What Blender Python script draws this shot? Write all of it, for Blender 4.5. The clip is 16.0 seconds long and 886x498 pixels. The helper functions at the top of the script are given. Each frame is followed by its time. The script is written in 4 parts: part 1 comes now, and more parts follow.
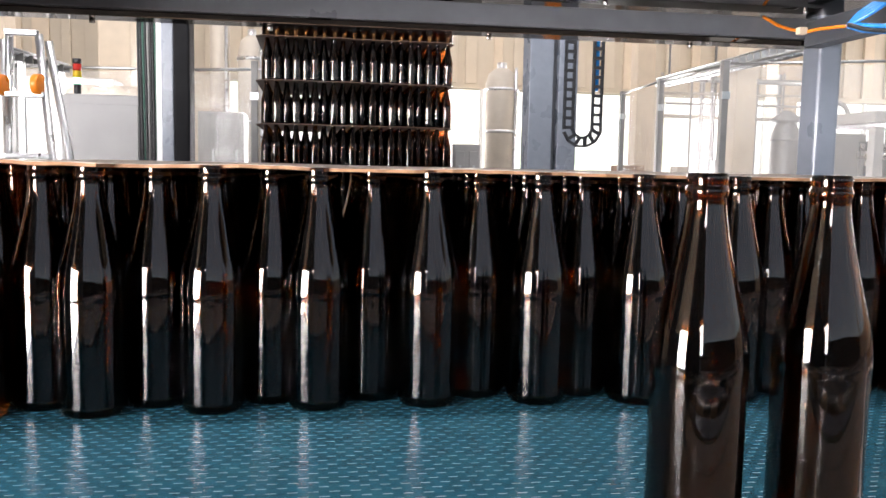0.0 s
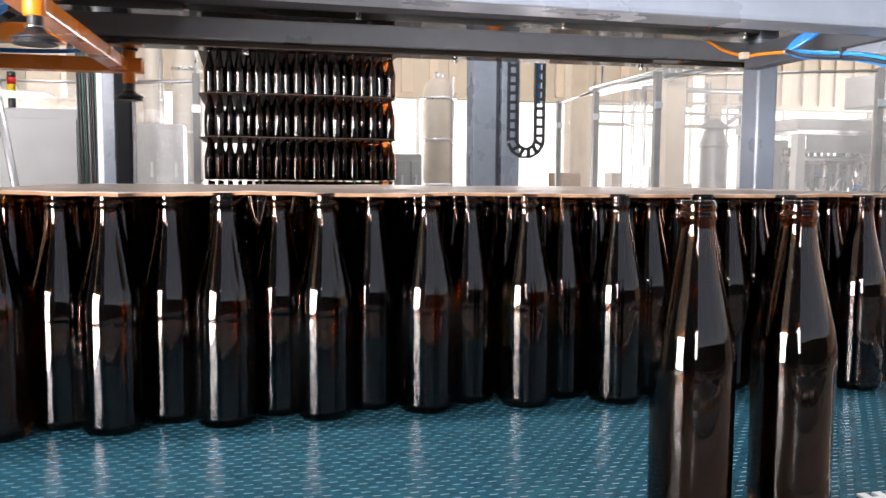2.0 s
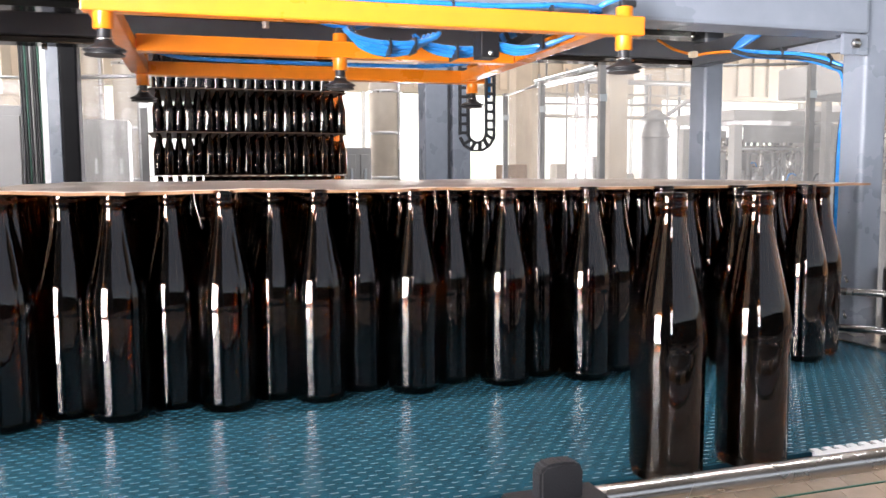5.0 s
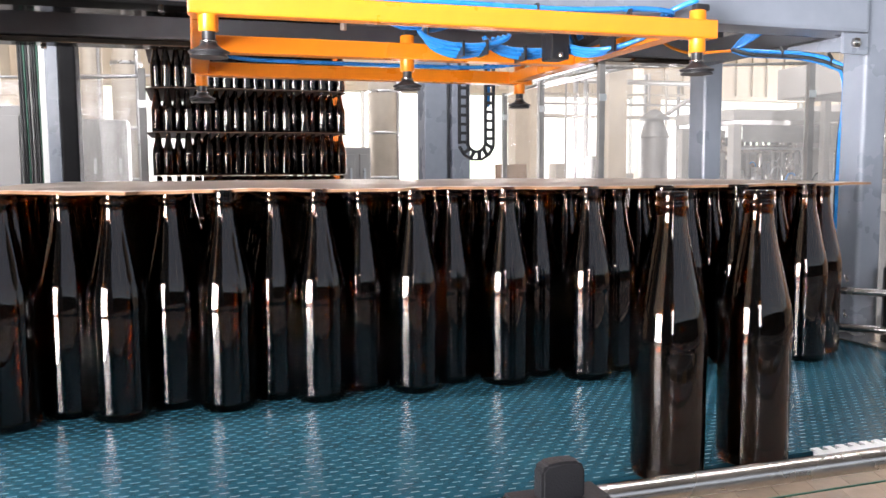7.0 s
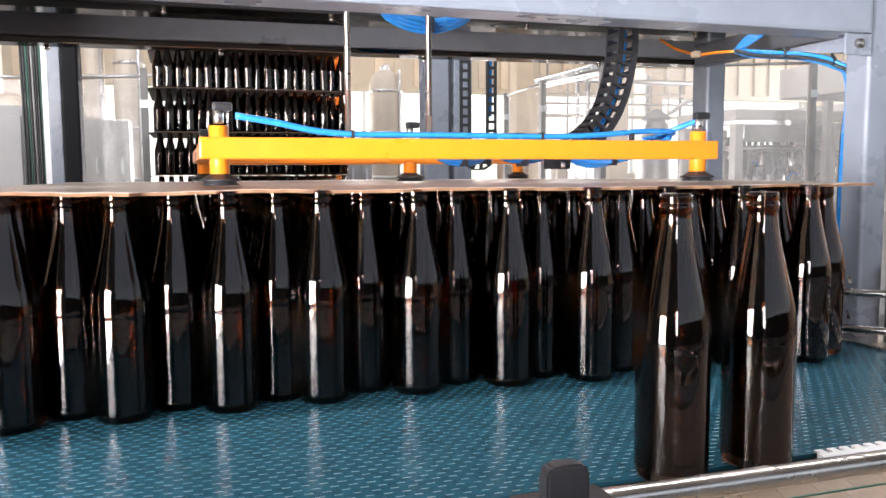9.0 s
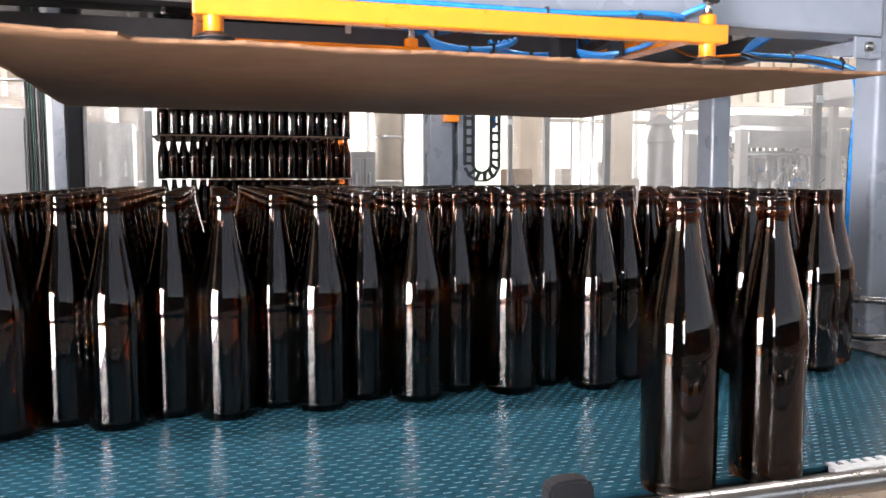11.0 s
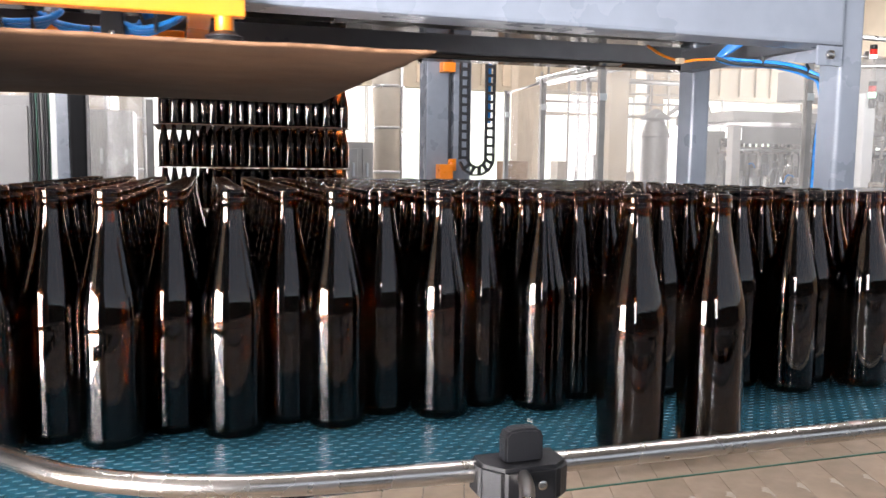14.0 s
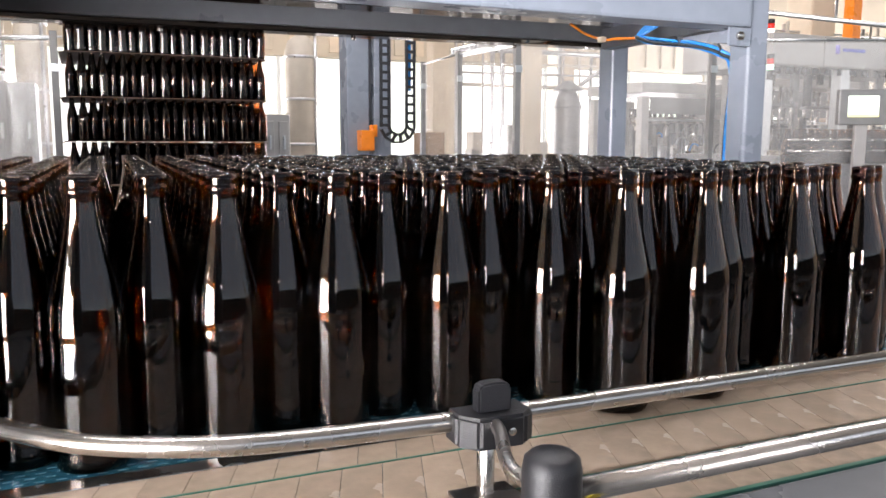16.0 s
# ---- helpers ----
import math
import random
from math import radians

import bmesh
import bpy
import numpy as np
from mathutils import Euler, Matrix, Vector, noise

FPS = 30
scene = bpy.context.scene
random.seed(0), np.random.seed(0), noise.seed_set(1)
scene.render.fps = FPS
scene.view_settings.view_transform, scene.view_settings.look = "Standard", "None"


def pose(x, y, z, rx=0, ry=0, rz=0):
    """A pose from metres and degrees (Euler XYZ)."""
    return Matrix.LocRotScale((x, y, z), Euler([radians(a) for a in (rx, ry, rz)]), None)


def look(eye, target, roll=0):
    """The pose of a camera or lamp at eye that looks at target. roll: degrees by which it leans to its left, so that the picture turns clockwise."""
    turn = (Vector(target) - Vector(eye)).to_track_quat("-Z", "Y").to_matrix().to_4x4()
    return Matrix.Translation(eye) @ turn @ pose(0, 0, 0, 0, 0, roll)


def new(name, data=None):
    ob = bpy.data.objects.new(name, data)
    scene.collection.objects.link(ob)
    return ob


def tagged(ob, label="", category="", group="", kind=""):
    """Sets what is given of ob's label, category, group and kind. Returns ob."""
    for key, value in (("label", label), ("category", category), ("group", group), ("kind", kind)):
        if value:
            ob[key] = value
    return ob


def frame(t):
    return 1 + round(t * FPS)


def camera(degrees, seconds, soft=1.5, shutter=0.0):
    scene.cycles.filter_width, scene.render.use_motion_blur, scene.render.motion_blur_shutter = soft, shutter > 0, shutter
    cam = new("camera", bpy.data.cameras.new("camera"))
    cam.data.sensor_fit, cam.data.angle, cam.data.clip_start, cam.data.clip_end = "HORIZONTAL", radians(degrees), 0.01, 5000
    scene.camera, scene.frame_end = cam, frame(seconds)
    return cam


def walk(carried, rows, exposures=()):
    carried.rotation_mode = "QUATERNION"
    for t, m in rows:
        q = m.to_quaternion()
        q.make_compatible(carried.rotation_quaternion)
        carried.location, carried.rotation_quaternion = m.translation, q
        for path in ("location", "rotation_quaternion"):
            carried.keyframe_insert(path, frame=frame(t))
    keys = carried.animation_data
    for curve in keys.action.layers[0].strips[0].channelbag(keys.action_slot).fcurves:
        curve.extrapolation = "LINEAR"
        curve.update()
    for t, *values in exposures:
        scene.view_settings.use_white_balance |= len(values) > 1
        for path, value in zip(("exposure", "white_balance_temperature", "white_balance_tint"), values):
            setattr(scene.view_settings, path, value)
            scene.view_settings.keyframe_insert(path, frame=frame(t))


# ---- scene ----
cam = camera(57.0, 16.0, shutter=0.4)
PATH = [
    (0, (0.2164, -0.878, 0.2578), (0.5464, 1.0856, 0.071), 1.17),
    (0.5, (0.2036, -0.8996, 0.2616), (0.5618, 1.059, 0.0714), 1.15),
    (1, (0.1796, -0.9056, 0.2626), (0.5778, 1.0456, 0.0794), 0.99),
    (1.5, (0.158, -0.9182, 0.2666), (0.5994, 1.025, 0.0934), 0.69),
    (2, (0.1334, -0.9332, 0.2756), (0.6186, 0.9996, 0.1084), 0.42),
    (2.5, (0.1082, -0.9532, 0.278), (0.6358, 0.969, 0.1126), 0.13),
    (3, (0.0912, -0.9716, 0.279), (0.6518, 0.941, 0.1116), -0.15),
    (3.5, (0.077, -0.9812, 0.2796), (0.6674, 0.9218, 0.103), -0.24),
    (4, (0.071, -0.985, 0.28), (0.676, 0.912, 0.096), -0.2),
    (6.5, (0.066, -0.987, 0.279), (0.683, 0.907, 0.093), -0.3),
    (7, (0.066, -0.985, 0.279), (0.682, 0.908, 0.093), -0.3),
    (7.5, (0.064, -0.985, 0.28), (0.681, 0.909, 0.093), -0.3),
    (8, (0.065, -0.984, 0.279), (0.68, 0.91, 0.093), -0.3),
    (8.5, (0.064, -0.984, 0.28), (0.678, 0.91, 0.093), -0.3),
    (9, (0.064, -0.984, 0.281), (0.677, 0.911, 0.094), -0.3),
    (11.5, (0.074, -0.963, 0.279), (0.677, 0.936, 0.105), 0),
    (12, (0.07, -0.978, 0.281), (0.666, 0.923, 0.104), -0.1),
    (12.5, (0.061, -0.992, 0.282), (0.655, 0.909, 0.102), 0),
    (13, (0.058, -1.003, 0.281), (0.653, 0.898, 0.102), 0.3),
    (13.5, (0.067, -1.021, 0.279), (0.664, 0.879, 0.1), 0.5),
    (14, (0.057, -1.064, 0.285), (0.668, 0.83, 0.087), 0.7),
    (14.5, (0.046, -1.079, 0.286), (0.694, 0.8, 0.065), 0.69),
    (15, (0.031, -1.084, 0.287), (0.725, 0.776, 0.039), 0.62),
    (15.5, (0.026, -1.079, 0.278), (0.768, 0.76, 0.02), 0.47),
    (16, (-0.009, -1.106, 0.294), (0.795, 0.706, 0.027), 0.23),
]
walk(cam, [(t, look(eye, target, roll)) for t, eye, target, roll in PATH])

# ---- light ----
def sky():
    w = bpy.data.worlds.new("hall_daylight")
    scene.world = w
    w.use_nodes = True
    nt = w.node_tree
    tex = nt.nodes.new("ShaderNodeTexSky")
    tex.sky_type = "NISHITA"
    tex.sun_disc = False
    tex.sun_elevation, tex.sun_rotation = radians(48), radians(20)
    nt.links.new(tex.outputs[0], nt.nodes["Background"].inputs[0])
    nt.nodes["Background"].inputs[1].default_value = 0.15


def area_light(name, x, y, z, w, h, rx, rz, power, color=(1.0, 0.962, 0.99)):
    lamp = bpy.data.lights.new(name, "AREA")
    lamp.shape, lamp.size, lamp.size_y, lamp.energy, lamp.color = "RECTANGLE", w, h, power, color
    ob = new(name, lamp)
    ob.matrix_world = pose(x, y, z, rx, 0, rz)
    return ob


sky()
scene.view_settings.exposure = 0.04
HALL = (-8.0, 13.0, -7.0, 13.0, -0.95, 6.0)


# ---- materials ----
def mat(name, color, rough=0.5, metal=0.0, vary=0.12, scale=30.0, bump=0.0, bscale=200.0, spec=0.5, rvary=0.1, coat=0.0, random_vary=0.0, stain=0.0, stain_color=(0.1, 0.08, 0.06), stain_scale=4.0):
    m = bpy.data.materials.new(name)
    m.use_nodes = True
    nt = m.node_tree
    b = nt.nodes["Principled BSDF"]
    co = nt.nodes.new("ShaderNodeTexCoord")
    n1 = nt.nodes.new("ShaderNodeTexNoise")
    n1.inputs["Scale"].default_value, n1.inputs["Detail"].default_value = scale, 6
    nt.links.new(co.outputs["Object"], n1.inputs["Vector"])
    hsv = nt.nodes.new("ShaderNodeHueSaturation")
    hsv.inputs["Color"].default_value = (*color, 1)
    mr = nt.nodes.new("ShaderNodeMapRange")
    mr.inputs[1].default_value, mr.inputs[2].default_value = 0.3, 0.7
    mr.inputs[3].default_value, mr.inputs[4].default_value = 1 - vary, 1 + vary
    nt.links.new(n1.outputs[0], mr.inputs[0])
    value = mr.outputs[0]
    if random_vary:
        oi = nt.nodes.new("ShaderNodeObjectInfo")
        rr = nt.nodes.new("ShaderNodeMapRange")
        rr.inputs[3].default_value, rr.inputs[4].default_value = 1 - random_vary, 1 + random_vary
        nt.links.new(oi.outputs["Random"], rr.inputs[0])
        mul = nt.nodes.new("ShaderNodeMath")
        mul.operation = "MULTIPLY"
        nt.links.new(value, mul.inputs[0])
        nt.links.new(rr.outputs[0], mul.inputs[1])
        value = mul.outputs[0]
    nt.links.new(value, hsv.inputs["Value"])
    out = hsv.outputs[0]
    if stain:
        n3 = nt.nodes.new("ShaderNodeTexNoise")
        n3.inputs["Scale"].default_value, n3.inputs["Detail"].default_value = stain_scale, 8
        nt.links.new(co.outputs["Object"], n3.inputs["Vector"])
        ms = nt.nodes.new("ShaderNodeMapRange")
        ms.inputs[1].default_value, ms.inputs[2].default_value = 0.52, 0.75
        ms.inputs[3].default_value, ms.inputs[4].default_value = 0, stain
        nt.links.new(n3.outputs[0], ms.inputs[0])
        mix = nt.nodes.new("ShaderNodeMix")
        mix.data_type = "RGBA"
        nt.links.new(ms.outputs[0], mix.inputs[0])
        nt.links.new(out, mix.inputs[6])
        mix.inputs[7].default_value = (*stain_color, 1)
        out = mix.outputs[2]
    nt.links.new(out, b.inputs["Base Color"])
    b.inputs["Metallic"].default_value = metal
    b.inputs["Specular IOR Level"].default_value = spec
    b.inputs["Coat Weight"].default_value = coat
    b.inputs["Coat Roughness"].default_value = 0.15
    n2 = nt.nodes.new("ShaderNodeTexNoise")
    n2.inputs["Scale"].default_value, n2.inputs["Detail"].default_value = scale * 0.3, 5
    nt.links.new(co.outputs["Object"], n2.inputs["Vector"])
    m2 = nt.nodes.new("ShaderNodeMapRange")
    m2.inputs[1].default_value, m2.inputs[2].default_value = 0.3, 0.7
    m2.inputs[3].default_value, m2.inputs[4].default_value = max(0.02, rough - rvary), min(1, rough + rvary)
    nt.links.new(n2.outputs[0], m2.inputs[0])
    nt.links.new(m2.outputs[0], b.inputs["Roughness"])
    if bump:
        n4 = nt.nodes.new("ShaderNodeTexNoise")
        n4.inputs["Scale"].default_value, n4.inputs["Detail"].default_value = bscale, 4
        nt.links.new(co.outputs["Object"], n4.inputs["Vector"])
        bp = nt.nodes.new("ShaderNodeBump")
        bp.inputs["Strength"].default_value, bp.inputs["Distance"].default_value = bump, 0.002
        nt.links.new(n4.outputs[0], bp.inputs["Height"])
        nt.links.new(bp.outputs[0], b.inputs["Normal"])
    return m


def amber_glass():
    m = bpy.data.materials.new("amber_glass")
    m.use_nodes = True
    nt = m.node_tree
    b = nt.nodes["Principled BSDF"]
    b.inputs["Base Color"].default_value = (0.15, 0.043, 0.008, 1)
    b.inputs["Transmission Weight"].default_value = 1.0
    b.inputs["IOR"].default_value = 1.46
    co = nt.nodes.new("ShaderNodeTexCoord")
    oi = nt.nodes.new("ShaderNodeObjectInfo")
    add = nt.nodes.new("ShaderNodeVectorMath")
    add.operation = "MULTIPLY_ADD"
    add.inputs[1].default_value = (1, 1, 0.45)
    nt.links.new(co.outputs["Object"], add.inputs[0])
    nt.links.new(oi.outputs["Random"], add.inputs[2])
    n = nt.nodes.new("ShaderNodeTexNoise")
    n.inputs["Scale"].default_value, n.inputs["Detail"].default_value = 40, 2
    nt.links.new(add.outputs[0], n.inputs["Vector"])
    bp = nt.nodes.new("ShaderNodeBump")
    bp.inputs["Strength"].default_value, bp.inputs["Distance"].default_value = 0.23, 0.0015
    nt.links.new(n.outputs[0], bp.inputs["Height"])
    nt.links.new(bp.outputs[0], b.inputs["Normal"])
    mr = nt.nodes.new("ShaderNodeMapRange")
    mr.inputs[3].default_value, mr.inputs[4].default_value = 0.015, 0.04
    nt.links.new(n.outputs[0], mr.inputs[0])
    nt.links.new(mr.outputs[0], b.inputs["Roughness"])
    return m


def clear_pane():
    m = bpy.data.materials.new("guard_glass")
    m.use_nodes = True
    nt = m.node_tree
    b = nt.nodes["Principled BSDF"]
    b.inputs["Base Color"].default_value = (0.93, 0.92, 0.90, 1)
    b.inputs["Roughness"].default_value = 0.08
    b.inputs["Alpha"].default_value = 0.14
    n = nt.nodes.new("ShaderNodeTexNoise")
    n.inputs["Scale"].default_value = 6
    mr = nt.nodes.new("ShaderNodeMapRange")
    mr.inputs[3].default_value, mr.inputs[4].default_value = 0.06, 0.2
    nt.links.new(n.outputs[0], mr.inputs[0])
    nt.links.new(mr.outputs[0], b.inputs["Alpha"])
    return m


def glow(name, color, strength):
    m = bpy.data.materials.new(name)
    m.use_nodes = True
    b = m.node_tree.nodes["Principled BSDF"]
    b.inputs["Base Color"].default_value = (*color, 1)
    b.inputs["Emission Color"].default_value = (*color, 1)
    b.inputs["Emission Strength"].default_value = strength
    return m


GLASS = amber_glass()
PANE = clear_pane()
TEAL = mat("teal_belt_plastic", (0.020, 0.084, 0.121), 0.11, 0, 0.15, 60, 0.12, 700, rvary=0.05, stain=0.25, stain_color=(0.05, 0.16, 0.18), stain_scale=14)
# hinge rod colour, made pale to carry the bright glints of the slot edges
ROD = mat("hinge_plastic_with_glint", (0.30, 0.38, 0.40), 0.4, 0, 0.1, 80)
DARKGAP = mat("dark_belt_bed", (0.02, 0.025, 0.028), 0.7, 0, 0.2, 40)
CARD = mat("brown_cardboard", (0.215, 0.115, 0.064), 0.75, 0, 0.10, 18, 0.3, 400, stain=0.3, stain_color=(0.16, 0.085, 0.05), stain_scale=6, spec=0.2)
# paler than the underside: top face and every edge but the front one
CARDTOP = mat("pale_cardboard_face", (0.42, 0.35, 0.305), 0.38, 0, 0.08, 14, 0.15, 300, spec=0.5)
GREY = mat("grey_blue_paint", (0.188, 0.209, 0.248), 0.3, 0, 0.06, 25, 0.06, 500, stain=0.08, stain_color=(0.12, 0.13, 0.15), stain_scale=5)
DGREY = mat("dark_grey_paint", (0.09, 0.095, 0.105), 0.4, 0, 0.08, 25, 0.06, 500)
STEEL = mat("stainless_steel", (0.52, 0.49, 0.455), 0.26, 1.0, 0.06, 40, 0.05, 300, rvary=0.08)
POLISHED = mat("polished_panel", (0.135, 0.105, 0.082), 0.07, 1.0, 0.08, 10, 0.02, 14, rvary=0.03)
ORANGE = mat("orange_paint", (0.80, 0.22, 0.008), 0.32, 0, 0.05, 30, 0.04, 400, coat=0.3)
BLACK = mat("black_rubber", (0.018, 0.018, 0.02), 0.45, 0, 0.2, 60, 0.1, 400)
BLACKP = mat("black_plastic", (0.012, 0.012, 0.014), 0.45, 0, 0.15, 60, 0.25, 900)
GLOSSBLACK = mat("gloss_black_paint", (0.006, 0.006, 0.007), 0.55, 0, 0.1, 30, spec=0.1)
DARKSTEEL = mat("dark_steel_rod", (0.16, 0.155, 0.15), 0.2, 1.0, 0.1, 60)
BLUE = mat("blue_hose", (0.02, 0.22, 0.62), 0.28, 0, 0.06, 60, coat=0.3)
CHAIN = mat("tan_chain_plastic", (0.33, 0.258, 0.195), 0.24, 0, 0.12, 40, 0.12, 400, random_vary=0.08, stain=0.75, stain_color=(0.19, 0.15, 0.115), stain_scale=22)
GREEN = mat("green_wear_strip", (0.025, 0.095, 0.065), 0.45, 0, 0.1, 60)
WALL = mat("cream_wall_panel", (0.52, 0.455, 0.36), 0.7, 0, 0.05, 3, 0.08, 60, stain=0.15, stain_color=(0.5, 0.42, 0.32), stain_scale=1.5)
# near-black puts the dimness of the unlit hall side into the wall colour
DIMWALL = mat("dim_reflection_wall", (0.06, 0.057, 0.055), 0.7, 0, 0.1, 3, stain=0.3, stain_color=(0.06, 0.06, 0.06), stain_scale=1.2)
# ceiling out of view, its colour darkened so bottle rims reflect it dimly
CEIL = mat("ceiling_sheet", (0.16, 0.15, 0.14), 0.7, 0, 0.05, 3)
FLOOR = mat("grey_floor_coating", (0.12, 0.115, 0.11), 0.8, 0, 0.1, 4, spec=0.2, stain=0.4, stain_color=(0.08, 0.078, 0.075), stain_scale=1)
WHITE = mat("white_panel", (0.72, 0.73, 0.73), 0.45, 0, 0.04, 8)
ALU = mat("brushed_aluminium", (0.62, 0.63, 0.64), 0.35, 1.0, 0.06, 50)
TANK = mat("cream_tank_paint", (0.55, 0.50, 0.43), 0.55, 0.1, 0.06, 6)
CREAM = mat("cream_column_paint", (0.6, 0.5, 0.38), 0.6, 0, 0.06, 6)
MACHINE = mat("machine_light_grey", (0.42, 0.40, 0.38), 0.4, 0.3, 0.08, 6, stain=0.3, stain_color=(0.35, 0.34, 0.33), stain_scale=4)
MGREY = mat("machine_mid_grey", (0.24, 0.235, 0.23), 0.45, 0.3, 0.15, 8)
PALE = mat("pale_grey_enclosure", (0.34, 0.335, 0.33), 0.5, 0, 0.05, 5, stain=0.2, stain_color=(0.33, 0.33, 0.33), stain_scale=3)
BEAMGREY = mat("mid_grey_beam_paint", (0.115, 0.12, 0.13), 0.35, 0, 0.08, 25, 0.06, 500)
SLIP = mat("brown_layer_sheet", (0.08, 0.045, 0.028), 0.8, 0, 0.15, 20)



# ---- mesh helpers ----
def box_bm(x0, x1, y0, y1, z0, z1, bevel=0.0, bm=None, segments=2):
    bm = bm or bmesh.new()
    vs = [bm.verts.new((x, y, z)) for x in (x0, x1) for y in (y0, y1) for z in (z0, z1)]
    fs = [(0, 1, 3, 2), (4, 6, 7, 5), (0, 4, 5, 1), (2, 3, 7, 6), (0, 2, 6, 4), (1, 5, 7, 3)]
    faces = [bm.faces.new([vs[i] for i in f]) for f in fs]
    if bevel:
        edges = list({e for f in faces for e in f.edges})
        bmesh.ops.bevel(bm, geom=edges, offset=bevel, segments=segments, affect="EDGES", profile=0.6)
    return bm


def lathe_bm(profile, seg=24, bm=None, centre=(0, 0, 0), closed=False):
    bm = bm or bmesh.new()
    rings = []
    for r, z in profile:
        if r < 1e-5:
            rings.append([bm.verts.new((centre[0], centre[1], centre[2] + z))])
        else:
            rings.append([bm.verts.new((centre[0] + r * math.cos(a), centre[1] + r * math.sin(a), centre[2] + z)) for a in (2 * math.pi * k / seg for k in range(seg))])
    for a, b in zip(rings, rings[1:]):
        for k in range(seg):
            j = (k + 1) % seg
            if len(a) == 1 and len(b) == 1:
                continue
            if len(a) == 1:
                f = bm.faces.new((a[0], b[j], b[k]))
            elif len(b) == 1:
                f = bm.faces.new((a[k], a[j], b[0]))
            else:
                f = bm.faces.new((a[k], a[j], b[j], b[k]))
            f.smooth = True
    return bm


def cyl_bm(x, y, z0, z1, r, seg=16, bm=None, bevel=0.0):
    e = bevel or min(r, abs(z1 - z0)) * 0.08
    return lathe_bm([(0, z0), (r - e, z0), (r, z0 + e), (r, z1 - e), (r - e, z1), (0, z1)], seg, bm, (x, y, 0))


def tube_bm(points, r, seg=8, bm=None):
    bm = bm or bmesh.new()
    pts = [Vector(p) for p in points]
    up = Vector((0, 0, 1))
    rings = []
    for i, p in enumerate(pts):
        d = (pts[min(i + 1, len(pts) - 1)] - pts[max(i - 1, 0)]).normalized()
        s = d.cross(up)
        if s.length < 0.05:
            s = d.cross(Vector((0, 1, 0)))
        s.normalize()
        u = s.cross(d)
        rings.append([bm.verts.new(p + r * (math.cos(a) * s + math.sin(a) * u)) for a in (2 * math.pi * k / seg for k in range(seg))])
    for a, b in zip(rings, rings[1:]):
        for k in range(seg):
            f = bm.faces.new((a[k], b[k], b[(k + 1) % seg], a[(k + 1) % seg]))
            f.smooth = True
    bm.faces.new(rings[0])
    bm.faces.new(rings[-1][::-1])
    return bm


def spline(pts, n=8):
    out = []
    P = [Vector(p) for p in pts]
    P = [P[0] * 2 - P[1]] + P + [P[-1] * 2 - P[-2]]
    for i in range(1, len(P) - 2):
        for k in range(n):
            t = k / n
            a, b, c, d = P[i - 1], P[i], P[i + 1], P[i + 2]
            out.append(0.5 * ((2 * b) + (c - a) * t + (2 * a - 5 * b + 4 * c - d) * t * t + (3 * b - a - 3 * c + d) * t ** 3))
    out.append(P[-2])
    return out


def to_mesh(name, bm, material):
    bmesh.ops.recalc_face_normals(bm, faces=bm.faces)
    me = bpy.data.meshes.new(name)
    bm.to_mesh(me)
    bm.free()
    for m in material if isinstance(material, (list, tuple)) else [material]:
        me.materials.append(m)
    return me


def part(name, bm, material, parent=None, label=""):
    ob = new(name, to_mesh(name, bm, material))
    if parent:
        ob.parent = parent
    if label:
        ob["label"] = label
    return ob


def thing(name, label, category, group="", kind="", at=(0, 0, 0), rz=0):
    ob = new(name)
    ob.empty_display_size = 0.05
    ob.matrix_world = pose(*at, 0, 0, rz)
    return tagged(ob, label, category, group, kind)


def solid(name, bm, material, label, category, group="", kind=""):
    return tagged(part(name, bm, material), label, category, group, kind)


